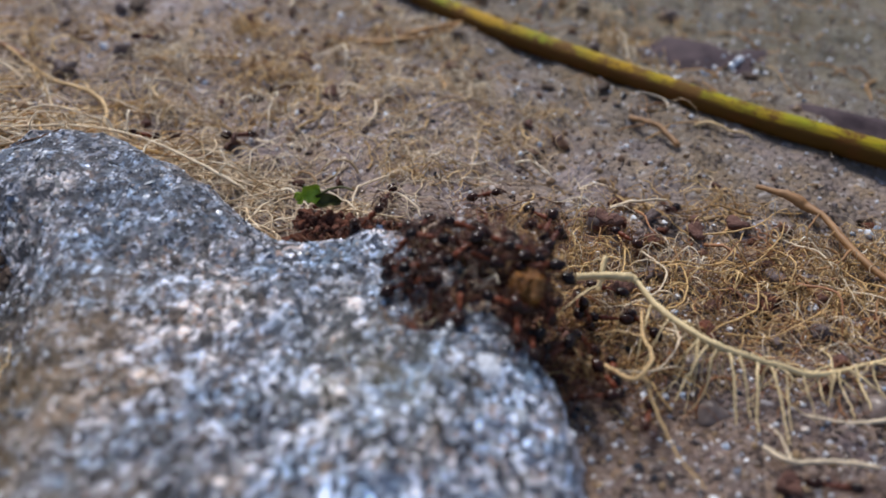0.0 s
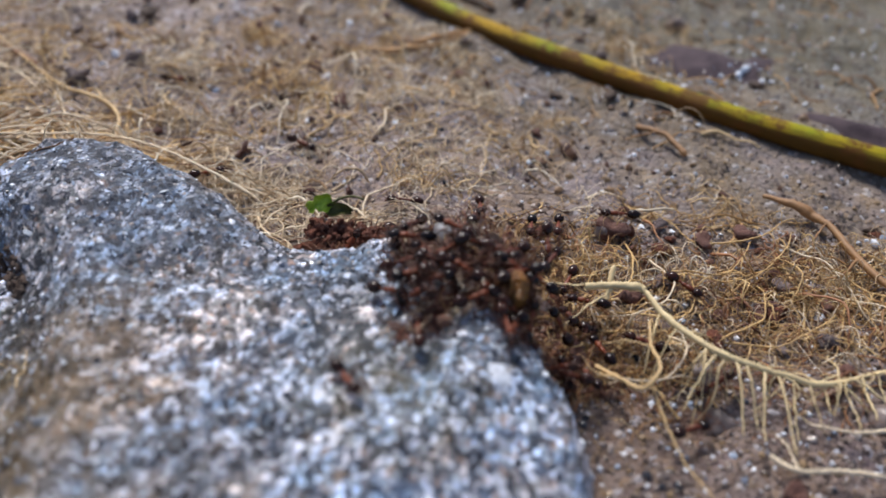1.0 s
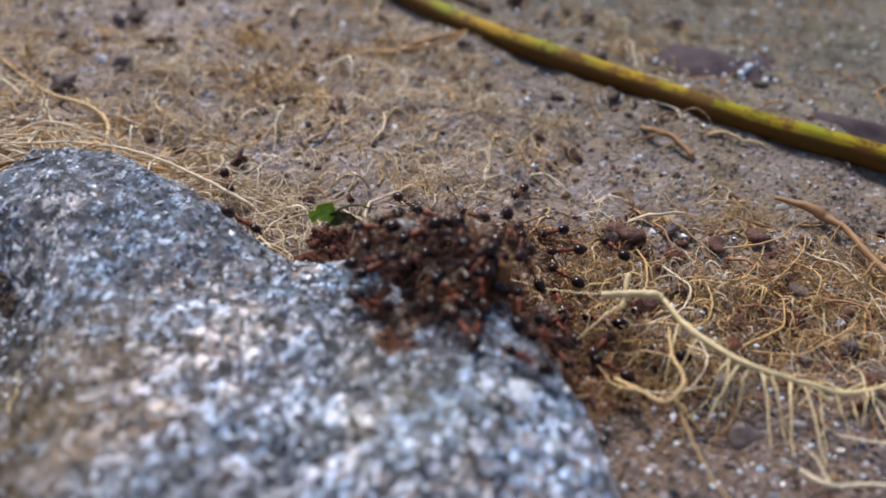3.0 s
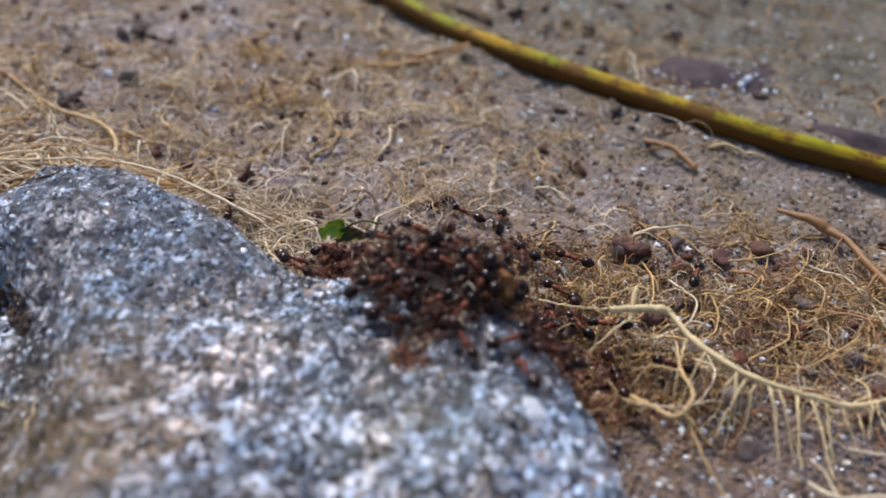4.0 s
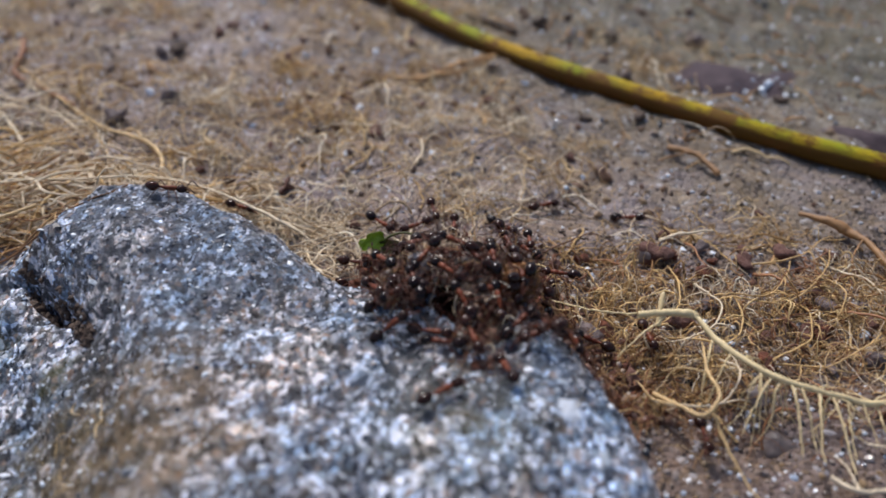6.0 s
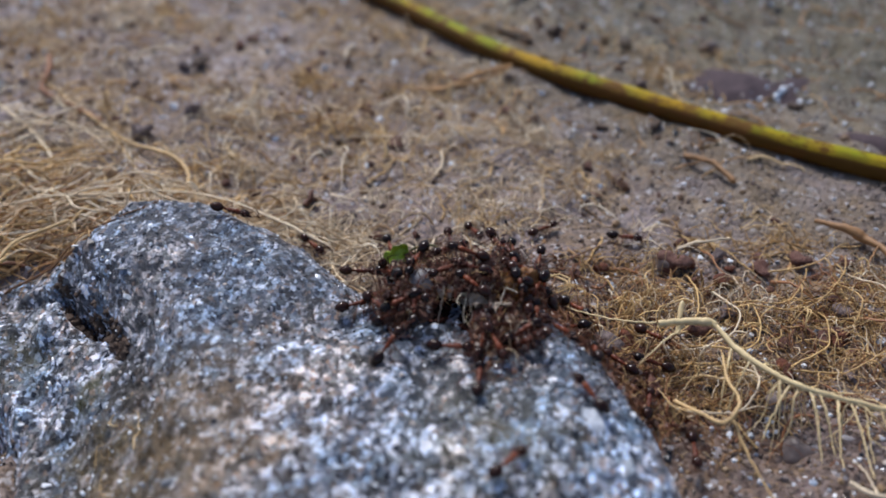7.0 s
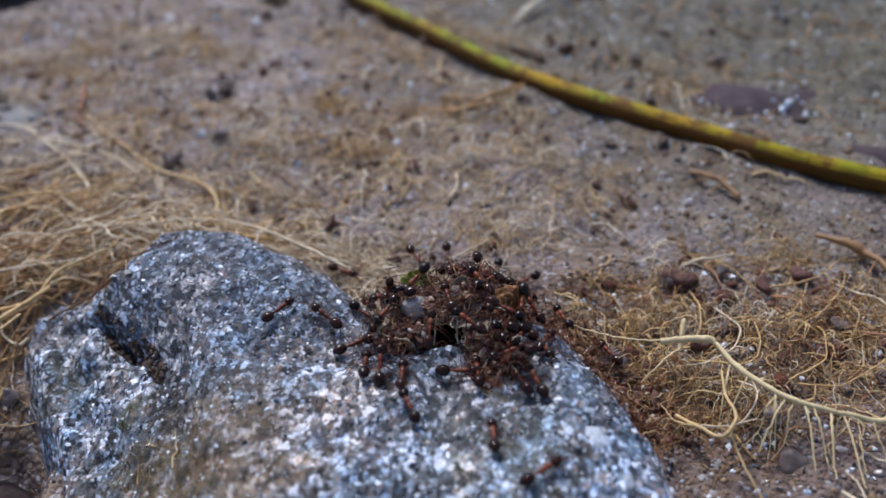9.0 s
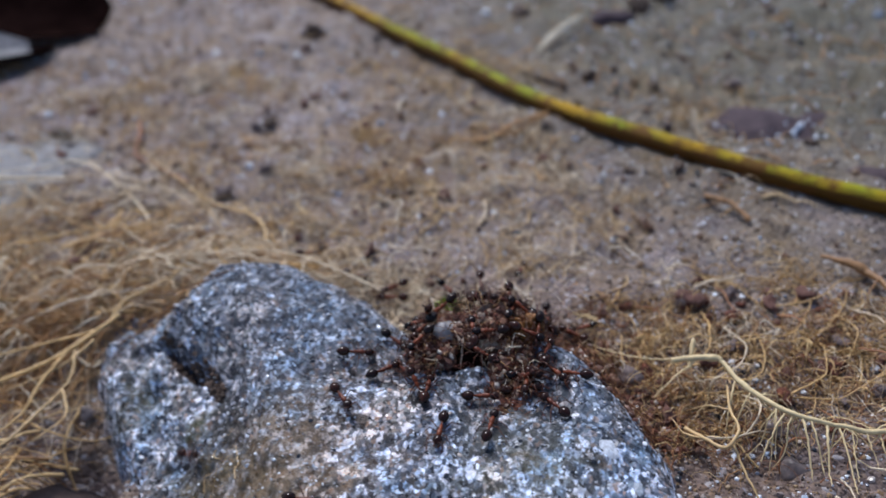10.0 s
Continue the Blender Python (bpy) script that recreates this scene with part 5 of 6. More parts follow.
# ---- debris along the rock edge, loose litter and sand ----
rng = np.random.RandomState(76)
strip = thing("debris_trail", "dark red-brown crumbs and fibres strewn along the rock edge", "debris")
along = rng.uniform(0, 1, 620)
tx, ty = -3.8 + 10.5 * along + rng.normal(0, 0.3, 620), 4.1 - 0.9 * along - 1.6 * along ** 2 + rng.normal(0, 0.62, 620)
size = np.exp(rng.normal(-1.5, 0.45, 620)).clip(0.08, 0.5)
tagged(part("crumb_scatter", scatter(rng, tx, ty, np.maximum(surf(tx, ty), 2.6) + rng.uniform(0, 0.6, 620), size, 0.4), CLOD, strip, "loose red-brown crumbs", False), kind="stuff")
h = rng.uniform(0, 6.28, 160)
line = drifting(rng, tx[:160] - np.cos(h), ty[:160] - np.sin(h), h, rng.uniform(1.5, 3.5, 160), 8, 0.35, 0.6)
line[..., 2] = np.maximum(line[..., 2], 2.7)
tagged(part("fibre_scatter", tubes(line, np.full((160, 8), 0.03)), RUST_ROOT, strip, "rust-brown fibres"), kind="stuff")
bank = thing("debris_bank", "dark red-brown crumbs banked between rock and root mat", "debris")
bx, by = rng.uniform(8, 20, 5200), rng.uniform(-9, 5, 5200)
depth = inside_ring(bx, by, ROCK_RING)
ok = (depth < rng.uniform(-0.5, 2.2, 5200)) & (depth > -rng.uniform(0.3, 4.5, 5200))
bx, by = bx[ok][:860], by[ok][:860]
tagged(part("crumb_scatter", scatter(rng, bx, by, surf(bx, by) + rng.uniform(0, 0.5, len(bx)), np.exp(rng.normal(-1.5, 0.45, len(bx))).clip(0.08, 0.5), 0.4), CRUMB, bank, "loose red-brown crumbs", False), kind="stuff")
h = rng.uniform(0, 6.28, 260)
line = drifting(rng, bx[:260], by[:260], h, rng.uniform(1.5, 4.0, 260), 8, 0.35, 0.9)
tagged(part("fibre_scatter", tubes(line, np.full((260, 8), 0.035)), RUST_ROOT, bank, "rust-brown fibres"), kind="stuff")
rng = np.random.RandomState(78)
qx = np.concatenate([rng.uniform(12, 78, 640), rng.uniform(14, 45, 380), rng.uniform(-80, 30, 700)])
qy = np.concatenate([rng.uniform(28, 112, 640), rng.uniform(-19, 12, 380), rng.uniform(14, 100, 700)])
ok = off_rock(qx, qy)
qx, qy = qx[ok], qy[ok]
size = np.exp(rng.normal(-1.55, 0.4, len(qx))).clip(0.1, 0.6) * (1 + 0.003 * qy.clip(0, 100))
tagged(part("quartz_grit", scatter(rng, qx, qy, ground_z(qx, qy), size, 0.35), CRYSTAL, smooth=False), "bright quartz and dark mica grit on soil", "grit", kind="stuff")
a, r = rng.uniform(0, 6.28, 90), np.sqrt(rng.uniform(0, 0.85, 90))
qx, qy = 36.0 + 9.6 * r * np.cos(a), 44.0 + 5.2 * r * np.sin(a)
qz = float(surf(36.0, 44.0)) + 1.15 * np.sqrt(1 - r ** 2)
tagged(part("stone_glitter", scatter(rng, qx, qy, qz, np.exp(rng.normal(-1.25, 0.4, 90)).clip(0.15, 0.55), 0.4), CRYSTAL, smooth=False), "bright quartz grains on a purple-grey stone", "grit", kind="stuff")
rng = np.random.RandomState(77)
lx, ly = rng.uniform(-90, 60, 1500), rng.uniform(8, 112, 1500)
ok = off_rock(lx, ly) & (rng.uniform(0, 1, 1500) < 0.25 + 0.75 * smooth01((vnoise(lx / 9, ly / 9, 47) - 0.4) / 0.3))
lx, ly = lx[ok], ly[ok]
size = np.exp(rng.normal(-1.15, 0.45, len(lx))).clip(0.12, 0.9)
tagged(part("litter_crumbs", scatter(rng, lx, ly, ground_z(lx, ly), size, 0.3), LITTER, smooth=False), "crumbs of dark red and brown plant litter on soil", "litter", kind="stuff")
n = 24000
sx = np.concatenate([rng.uniform(-75, 62, n), rng.uniform(12, 42, 5000), rng.uniform(-100, 80, 9000)])
sy = np.concatenate([rng.uniform(-19, 75, n), rng.uniform(-19, 14, 5000), rng.uniform(66, 118, 9000)])
ok = off_rock(sx, sy)
sx, sy = sx[ok], sy[ok]
size = np.exp(rng.normal(-2.1, 0.42, len(sx))).clip(0.05, 0.5) * (1 + 0.002 * sy.clip(0, 80))
sand = part("sand_grains", scatter(rng, sx, sy, ground_z(sx, sy), size, 0.35), SAND, smooth=False)
tagged(sand, "loose mixed sand grains with bright quartz specks on soil", "sand", kind="stuff")


# ---- ants ----
def ball(rx, ry, rz, cx, cy, cz, rings=9, sides=12, tip=0.0, pinch=0.0):
    """An egg along y: tip draws its rear end to a point, pinch narrows its front."""
    verts, faces = [], []
    for i in range(rings + 1):
        a = np.pi * i / rings
        along = -math.cos(a)
        w = math.sin(a) * (1 - tip * max(-along, 0) ** 2) * (1 - pinch * max(along, 0))
        for j in range(sides):
            b = 2 * np.pi * j / sides
            verts.append((cx + rx * w * math.cos(b), cy + ry * along * (1 + tip * 0.35 * max(-along, 0)), cz + rz * w * math.sin(b)))
    for i in range(rings):
        for j in range(sides):
            a, b = i * sides + j, i * sides + (j + 1) % sides
            faces.append((a, b, b + sides, a + sides))
    return np.array(verts), faces


def limb(points, radii, sides=5):
    return tubes(np.array([points], float), np.array([radii], float), sides)


def build_ant():
    """A worker about 3.8 mm long, head towards +y, feet at z = 0."""
    ant = thing("ant", "glossy dark red-brown worker ant", "ant", "ants round the nest")
    z = 0.82
    g = Geo().add(*ball(0.25, 0.48, 0.25, 0, 0.44, z + 0.05)).add(*ball(0.19, 0.46, 0.20, 0, -0.10, z + 0.02)).add(*ball(0.12, 0.2, 0.11, 0, 0.84, z + 0.08))
    part("thorax", g, SHELL_RED, ant, "red-brown thorax")
    g = Geo().add(*ball(0.10, 0.18, 0.14, 0, -0.60, z + 0.04)).add(*ball(0.11, 0.17, 0.12, 0, -0.84, z + 0.03))
    part("petiole", g, SHELL_RED, ant, "red-brown knotted waist")
    part("gaster", Geo().add(*ball(0.51, 0.64, 0.46, 0, -1.38, z + 0.04, 12, 16, 0.35)), SHELL_DARK, ant, "shiny black-brown gaster")
    head = part("head", Geo().add(*ball(0.45, 0.50, 0.38, 0, 1.26, z + 0.04, 12, 16, 0.0, 0.22)), SHELL_DARK, ant, "shiny dark brown head")
    for s in (-1, 1):
        part("mandible", limb([(0.20 * s, 1.62, z - 0.08), (0.24 * s, 1.86, z - 0.12), (0.05 * s, 1.98, z - 0.14)], [0.09, 0.08, 0.03]), SHELL_LIMB, head)
        part("antenna", limb([(0.18 * s, 1.66, z + 0.16), (0.42 * s, 1.86, z + 0.50), (0.66 * s, 2.04, z + 0.62), (0.72 * s, 2.34, z + 0.34), (0.66 * s, 2.62, z + 0.08)],
                             [0.05, 0.045, 0.045, 0.05, 0.065]), SHELL_LIMB, head, "elbowed amber antenna")
    for root_y, dx, dy in ((0.52, 1.25, 0.95), (0.22, 1.5, -0.05), (-0.12, 1.35, -1.25)):
        for s in (-1, 1):
            pts = [(0, 0, 0), (0.18 * s, 0.04 * dy, -0.10), (0.52 * dx * s, 0.42 * dy, 0.36), (0.86 * dx * s, 0.82 * dy, -0.30), (1.0 * dx * s, 1.0 * dy, -0.70), (1.12 * dx * s, 1.12 * dy, -0.76)]
            part("leg", limb(pts, [0.06, 0.056, 0.048, 0.036, 0.024, 0.018]), SHELL_LIMB, ant, at=pose(0.14 * s * MM, root_y * MM, (z - 0.06) * MM))
    ant.scale = (0.87, 0.87, 0.87)
    return ant


def footing(x, y, heading, t=0.0, lift=0.0, rear=0.0):
    """The pose of an ant that stands at x, y (mm) at that time, facing that way (degrees, from +x), reared up by so many degrees."""
    e = 1.1
    zs = stand(x + e * np.array([1, -1, 0, 0, 0]), y + e * np.array([0, 0, 1, -1, 0]), t)
    nrm = Vector((float(np.clip(zs[1] - zs[0], -2.4, 2.4)), float(np.clip(zs[3] - zs[2], -2.4, 2.4)), 2 * e)).normalized()
    ahead = Vector((math.cos(radians(heading)), math.sin(radians(heading)), 0))
    ahead = (ahead - nrm * ahead.dot(nrm)).normalized()
    side = ahead.cross(nrm)
    c, s = math.cos(radians(rear)), math.sin(radians(rear))
    ahead, nrm = ahead * c + nrm * s, nrm * c - ahead * s
    m = Matrix((side, ahead, nrm)).transposed().to_4x4()
    m.translation = Vector((x, y, max(float(zs.mean()), float(zs[4]) - 0.3) + lift)) * MM
    return m


ANT_COUNT = 60
FIRST_ANT = build_ant()
ANTS = [FIRST_ANT] + [copy_thing(FIRST_ANT, Matrix.Identity(4)) for _ in range(ANT_COUNT - 1)]
waiting = iter(ANTS)


def next_ant():
    return next(waiting)


def turned(a, b, s):
    return a + (b - a) * s


def crawl(ant, rows, lift=0.0, rear=0.0):
    """Key an ant over the surface through rows of seconds, x, y (mm) and heading, and its six legs as it steps."""
    poses, steps = [], []
    for (t0, x0, y0, h0), (t1, x1, y1, h1) in zip(rows[:-1], rows[1:]):
        n = max(int(round((t1 - t0) / 0.166)), int(abs(h1 - h0) / 55) + 1, int(math.hypot(x1 - x0, y1 - y0) / 2.5) + 1)
        n = min(n, int(round((t1 - t0) * FPS)))
        for i in range(n):
            s = i / n
            t = turned(t0, t1, s)
            poses.append((t, footing(turned(x0, x1, s), turned(y0, y1, s), turned(h0, h1, s), t, lift, rear)))
        pace = math.hypot(x1 - x0, y1 - y0) / (t1 - t0)
        m = max(2, int(round((t1 - t0) / 0.133)))
        for i in range(m):
            steps.append((turned(t0, t1, i / m), min(1.0, 0.25 + pace / 6.0)))
    poses.append((rows[-1][0], footing(*rows[-1][1:], rows[-1][0], lift, rear)))
    steps.append((rows[-1][0], 0.3))
    walk(ant, poses)
    legs = [c for c in ant.children if c.name.startswith("leg")]
    for k, leg in enumerate(legs):
        home = leg.matrix_basis.copy()
        way = 1 if k in (0, 3, 4) else -1
        walk(leg, [(t, home @ pose(0, 0, 0, 0, 0, 17 * size * way * (1 if i % 2 else -1))) for i, (t, size) in enumerate(steps)])


def crowd(ant, rng):
    """An ant that clings to the clump as it is dragged along, and leaves its hollow open in the end."""
    a, r = rng.uniform(0, 2 * math.pi), rng.uniform(0.25, 1.3)
    u, v, h = r * math.cos(a), r * math.sin(a) * 0.9 - 0.15, math.degrees(a) + 180 * rng.randint(0, 2) + rng.normal(0, 35)
    rows = []
    for t in (0, 0.5, 1, 1.5, 2, 2.75, 3.5, 4, 4.5, 5, 5.5, 6.25, 7, 7.5, 8, 8.5, 9, 9.5, 10):
        cx, cy = clump_at(t)
        if t > 5.5 and -1.1 < v < 0.15 and abs(u + 0.08) < 0.62:
            u, v = u + (0.16 if u > -0.08 else -0.16), v + (0.16 if v > -0.7 else -0.06)
        loose = 1 - smooth01((t - 4.0) / 3.0)
        rows.append((t, cx + u * CLUMP_SIZE[0] * (1 + 0.30 * loose), cy + (v - 0.42 * u * loose) * CLUMP_SIZE[1], h))
        u, v, h = u + rng.normal(0, 0.05), v + rng.normal(0, 0.06), h + rng.normal(0, 14)
        far = math.hypot(u, v)
        if far > 1.35:
            u, v = u / far * 1.33, v / far * 1.33
    rear = rng.uniform(-35, 45)
    crawl(ant, rows, rng.uniform(-0.1, 0.4) + 0.6 * abs(math.sin(radians(rear))), rear)


def motions():
    walk(clump, [(t, pose(x * MM, y * MM, CLUMP_Z * MM, 0, 0, turn)) for t, x, y, turn in CLUMP_ROWS])
    crawl(next_ant(), [(0, 10.7, 11.6, -21), (0.5, 10.7, 12.0, -60), (1, 9.4, 11.7, -86), (1.5, 9.2, 12.7, -256), (2, 7.9, 13.7, -408), (3.5, 14.3, 17.1, -510), (4, 9.9, 13.3, -464), (4.5, 9.8, 24.9, -338), (5, 13.1, 15.7, -381), (5.5, 12.4, 18.7, -337), (7, 9.5, 14.8, -327), (7.5, 6.9, 10.8, -338), (8, 4.2, 7.4, -335), (8.5, 1.4, 3.7, -373), (9, 0.4, 2.5, -402), (9.5, -0.3, 1.7, -407), (10, 0.8, 1.8, -354)])
    crawl(next_ant(), [(0, 2.3, 11.0, -104), (0.5, 3.4, 10.6, -110), (1, 2.8, 11.6, -193), (1.5, -1.0, 13.1, -373), (2, 2.0, 11.8, -462), (3.5, 3.1, 12.7, -382), (4, 4.6, 14.6, -485), (4.5, 4.3, 26.8, -365), (5, 3.7, 22.4, -367), (5.5, 1.3, 16.7, -436), (7, 0.9, 11.9, -437), (7.5, 1.2, 12.7, -404), (8, 0.4, 12.3, -416), (8.5, -0.4, 12.5, -407), (9, -0.7, 12.6, -445), (9.5, -0.3, 13.1, -411), (10, -0.3, 12.3, -447)])
    crawl(next_ant(), [(0, 14.9, 8.9, -43), (0.5, 15.4, 8.9, -80), (1, 15.7, 8.9, -98), (1.5, 14.5, 9.5, -132), (2, 16.5, 4.8, -158), (3.5, 14.5, 7.1, -173), (4, 15.4, 7.1, -208), (4.5, 11.2, 11.2, -157), (5, 10.7, 11.1, -75), (5.5, 10.4, 11.2, -75), (7, 8.8, 9.5, -103), (7.5, 8.5, 9.1, -104), (8, 7.8, 8.1, -104), (8.5, 7.3, 8.4, -102), (9, 6.4, 9.1, -140), (9.5, 5.7, 9.4, -163), (10, 6.2, 7.3, -100)])
    crawl(next_ant(), [(0, 4.8, -3.8, 19), (0.5, 4.2, -4.4, -24), (1, 4.7, -6.1, 1), (1.5, 5.5, -4.6, -4), (2, 2.5, -0.4, 18), (3.5, 0.1, -1.9, 136), (4, 0.2, -1.2, 314), (4.5, -3.7, 4.6, 288), (5, 0.2, 2.6, 295), (5.5, -1.1, -2.7, 319), (7, -3.7, -2.6, 316), (7.5, -4.7, -1.6, 306), (8, -4.9, -3.2, 319), (8.5, -12.5, -2.8, 268), (9, -13.3, -1.3, 414), (9.5, -15.2, -1.1, 267), (10, -24.4, -9.2, 347)])
    crawl(next_ant(), [(0, 5.1, -7.4, 22), (0.5, 4.5, -6.8, 28), (1, 1.4, -14.9, -56), (1.5, 9.3, -14.0, -120), (2, 10.3, -14.1, -122), (3.5, 10.4, -10.3, -232), (4, 9.6, -11.3, -244), (4.5, 5.6, -11.5, -257), (5, 5.0, -10.0, -266), (5.5, 4.9, -10.4, -261), (7, 9.8, -12.0, -232), (7.5, 7.0, -12.3, -132), (8, 6.8, -13.9, -43), (8.5, 2.2, -12.7, -72), (9, 3.4, -14.1, 93), (9.5, -1.3, -17.6, 210), (10, -2.5, -11.8, 261)])
    crawl(next_ant(), [(0, 6.6, -8.7, 87), (0.5, 6.8, -9.1, 62), (1, 5.3, -11.0, 97), (1.5, 5.6, -12.5, 62), (2, 1.2, -9.9, 111), (3.5, 1.0, -5.1, 142), (4, 1.8, -3.3, 125), (4.5, 0.9, 1.3, 147), (5, 0.4, 1.7, 181), (5.5, 0.4, 1.9, 178), (7, 0.9, -1.6, 209), (7.5, 1.3, -1.3, 324), (8, 2.1, -2.1, 336), (8.5, 0.9, -3.6, 277), (9, -1.1, -4.5, 443), (9.5, -3.3, -6.9, 447), (10, -3.9, -7.3, 442)])
    crawl(next_ant(), [(0, 5.0, -5.5, 11), (0.5, 5.6, -6.4, 94), (1, 6.0, -6.7, 10), (1.5, 6.8, -9.0, 80), (2, 5.7, -5.3, 69), (3.5, 4.1, -6.3, 20), (4, 4.3, -5.8, 23), (4.5, 4.4, -5.6, 24), (5, 5.0, -5.9, 75), (5.5, 2.2, -7.0, 203), (7, 3.2, -10.5, 85), (7.5, 3.5, -11.3, 93), (8, -5.6, -15.3, -36), (8.5, -3.5, -11.0, -11), (9, -2.4, -11.1, 113), (9.5, -4.5, -15.6, 94), (10, -12.1, -18.1, -12)])
    crawl(next_ant(), [(0, 8.5, -9.1, 85), (0.5, 9.1, -8.1, 40), (1, 8.7, -7.8, 28), (1.5, 7.7, -7.9, 13), (2, 6.7, -7.5, 18), (3.5, 5.8, -6.4, 22), (4, 5.9, -6.1, 54), (4.5, 3.1, -2.4, 72), (5, 4.6, -5.2, 38), (5.5, 5.5, -5.1, 108), (7, 6.9, -4.6, 100), (7.5, 7.6, -6.9, 155), (8, 7.0, -6.1, 137), (8.5, 5.6, -10.0, 156), (9, 6.3, -8.7, 114), (9.5, 9.0, -7.2, 5), (10, 7.9, -6.4, 161)])
    crawl(next_ant(), [(0, 12.4, -10.8, 84), (0.5, 11.4, -10.5, 94), (1, 10.7, -10.1, 78), (1.5, 9.9, -9.6, 84), (2, 9.1, -9.0, 80), (3.5, 7.2, -9.8, 84), (4, 8.9, -8.7, 32), (4.5, 8.6, -7.4, 109), (5, 8.7, -4.9, 79), (5.5, 8.5, -5.8, -86), (7, 10.7, -7.1, 73), (7.5, 10.9, -8.8, 236), (8, 7.8, -4.9, 222), (8.5, 7.5, -7.5, 187), (9, 4.4, -3.9, 185), (9.5, 1.8, 0.4, 206), (10, 1.1, -2.8, 187)])
    crawl(next_ant(), [(0, 14.3, -8.8, -139), (0.5, 15.5, -10.5, -256), (1, 14.9, -8.4, -263), (1.5, 14.0, -6.1, -263), (2, 11.6, -3.4, -265), (3.5, 10.5, -2.8, -184), (4, 8.7, -3.5, -201), (4.5, 7.5, -3.9, -206), (5, 8.8, -4.1, -206), (5.5, 9.4, -3.1, -251), (7, 13.7, -3.5, -225), (7.5, 13.9, -2.8, -249), (8, 9.7, -2.6, -291), (8.5, 5.7, 0.1, -306), (9, 3.8, -3.4, -218), (9.5, 1.2, -5.6, -253), (10, 0.5, -4.7, -213)])
    crawl(next_ant(), [(0, 10.8, -4.6, 163), (0.5, 12.2, -3.5, 161), (1, 9.9, -4.4, 157), (1.5, 9.9, -3.8, 160), (2, 9.3, -4.7, 154), (3.5, 7.3, -5.3, 146), (4, 5.1, -3.2, 150), (4.5, 2.7, -0.0, 162), (5, 3.7, -0.5, 173), (5.5, 5.3, -1.2, 314), (7, 5.9, -0.6, 175), (7.5, 2.2, 2.3, 163), (8, 0.7, 2.3, 180), (8.5, 1.6, 2.6, 185), (9, 0.5, 2.4, 226), (9.5, 0.6, 2.9, 252), (10, -0.2, 2.3, 254)])
    crawl(next_ant(), [(0, 9.5, -6.0, 149), (0.5, 6.1, -2.9, 108), (1, 5.6, -4.7, 143), (1.5, 5.6, -4.0, 147), (2, 6.3, -2.3, 162), (3.5, 6.8, -1.3, 329), (4, 6.1, -1.4, 168), (4.5, 6.1, -1.5, 168), (5, 5.1, -4.6, 141), (5.5, 3.9, -4.3, 135), (7, 3.3, -6.7, 80), (7.5, 3.5, -7.2, 92), (8, 4.4, -10.1, 86), (8.5, 3.7, -9.3, 114), (9, 2.4, -7.7, 97), (9.5, 2.1, -11.7, 91), (10, 1.5, -11.5, 76)])
    crawl(next_ant(), [(0, 16.3, -3.0, 79), (0.5, 17.6, -3.2, 143), (1, 16.0, -2.6, 128), (1.5, 16.3, 0.1, 130), (2, 16.0, 1.4, 134), (3.5, 13.1, 0.1, 80), (4, 13.0, -0.3, 101), (4.5, 13.0, 1.0, 173), (5, 13.4, 4.3, 119), (5.5, 13.2, 5.9, 170), (7, 8.9, 4.6, 158), (7.5, 4.7, 3.6, 132), (8, 1.3, 2.4, 139), (8.5, 0.8, 2.0, 149), (9, -3.7, -0.8, 165), (9.5, -3.8, -1.1, 214), (10, -4.3, -1.4, 217)])
    crawl(next_ant(), [(0, 21.6, 6.3, 131), (0.5, 17.3, 4.7, 115), (1, 16.0, 2.1, 248), (1.5, 14.8, 4.5, 257), (2, 13.8, 4.1, 258), (3.5, 10.6, 9.1, 263), (4, 6.9, 13.8, 159), (4.5, 5.8, 13.5, 306), (5, 5.4, 12.8, 237), (5.5, 3.3, 12.3, 253), (7, 3.2, 13.4, 298), (7.5, 5.1, 14.3, 295), (8, 3.7, 14.0, 302), (8.5, 2.9, 14.2, 303), (9, 3.7, 15.1, 269), (9.5, 4.1, 15.0, 257), (10, 3.9, 14.6, 255)])
    crawl(next_ant(), [(0, 25.9, 10.9, -125), (0.5, 17.6, 13.9, -135), (1, 20.9, 10.4, -192), (1.5, 21.8, 7.2, -272), (2, 21.9, 7.3, -252), (3.5, 17.7, 6.5, -232), (4, 24.6, 5.1, -293), (4.5, 19.8, 4.8, -275), (5, 14.4, 4.8, -270), (5.5, 20.3, 16.3, -392), (7, 16.8, 13.3, -383), (7.5, 13.1, 10.6, -340), (8, 9.3, 8.1, -312), (8.5, 5.6, 5.5, -315), (9, 2.5, 2.5, -289), (9.5, 4.2, 3.1, -280), (10, 1.2, 2.5, -300)])
    crawl(next_ant(), [(0, 19.2, -2.9, 177), (0.5, 19.9, -1.9, 105), (1, 24.9, 1.9, -44), (1.5, 22.4, 0.4, -218), (2, 19.4, 1.0, -375), (3.5, 19.2, 0.2, -460), (4, 14.7, 1.0, -460), (4.5, 12.7, 1.4, -471), (5, 12.1, 1.6, -468), (5.5, 11.9, 5.7, -433), (7, 8.2, 4.0, -394), (7.5, 3.8, 2.7, -339), (8, 0.7, 2.3, -355), (8.5, 0.7, 2.4, -316), (9, 1.2, 1.9, -343), (9.5, 0.8, 2.7, -362), (10, 0.7, 2.3, -374)])
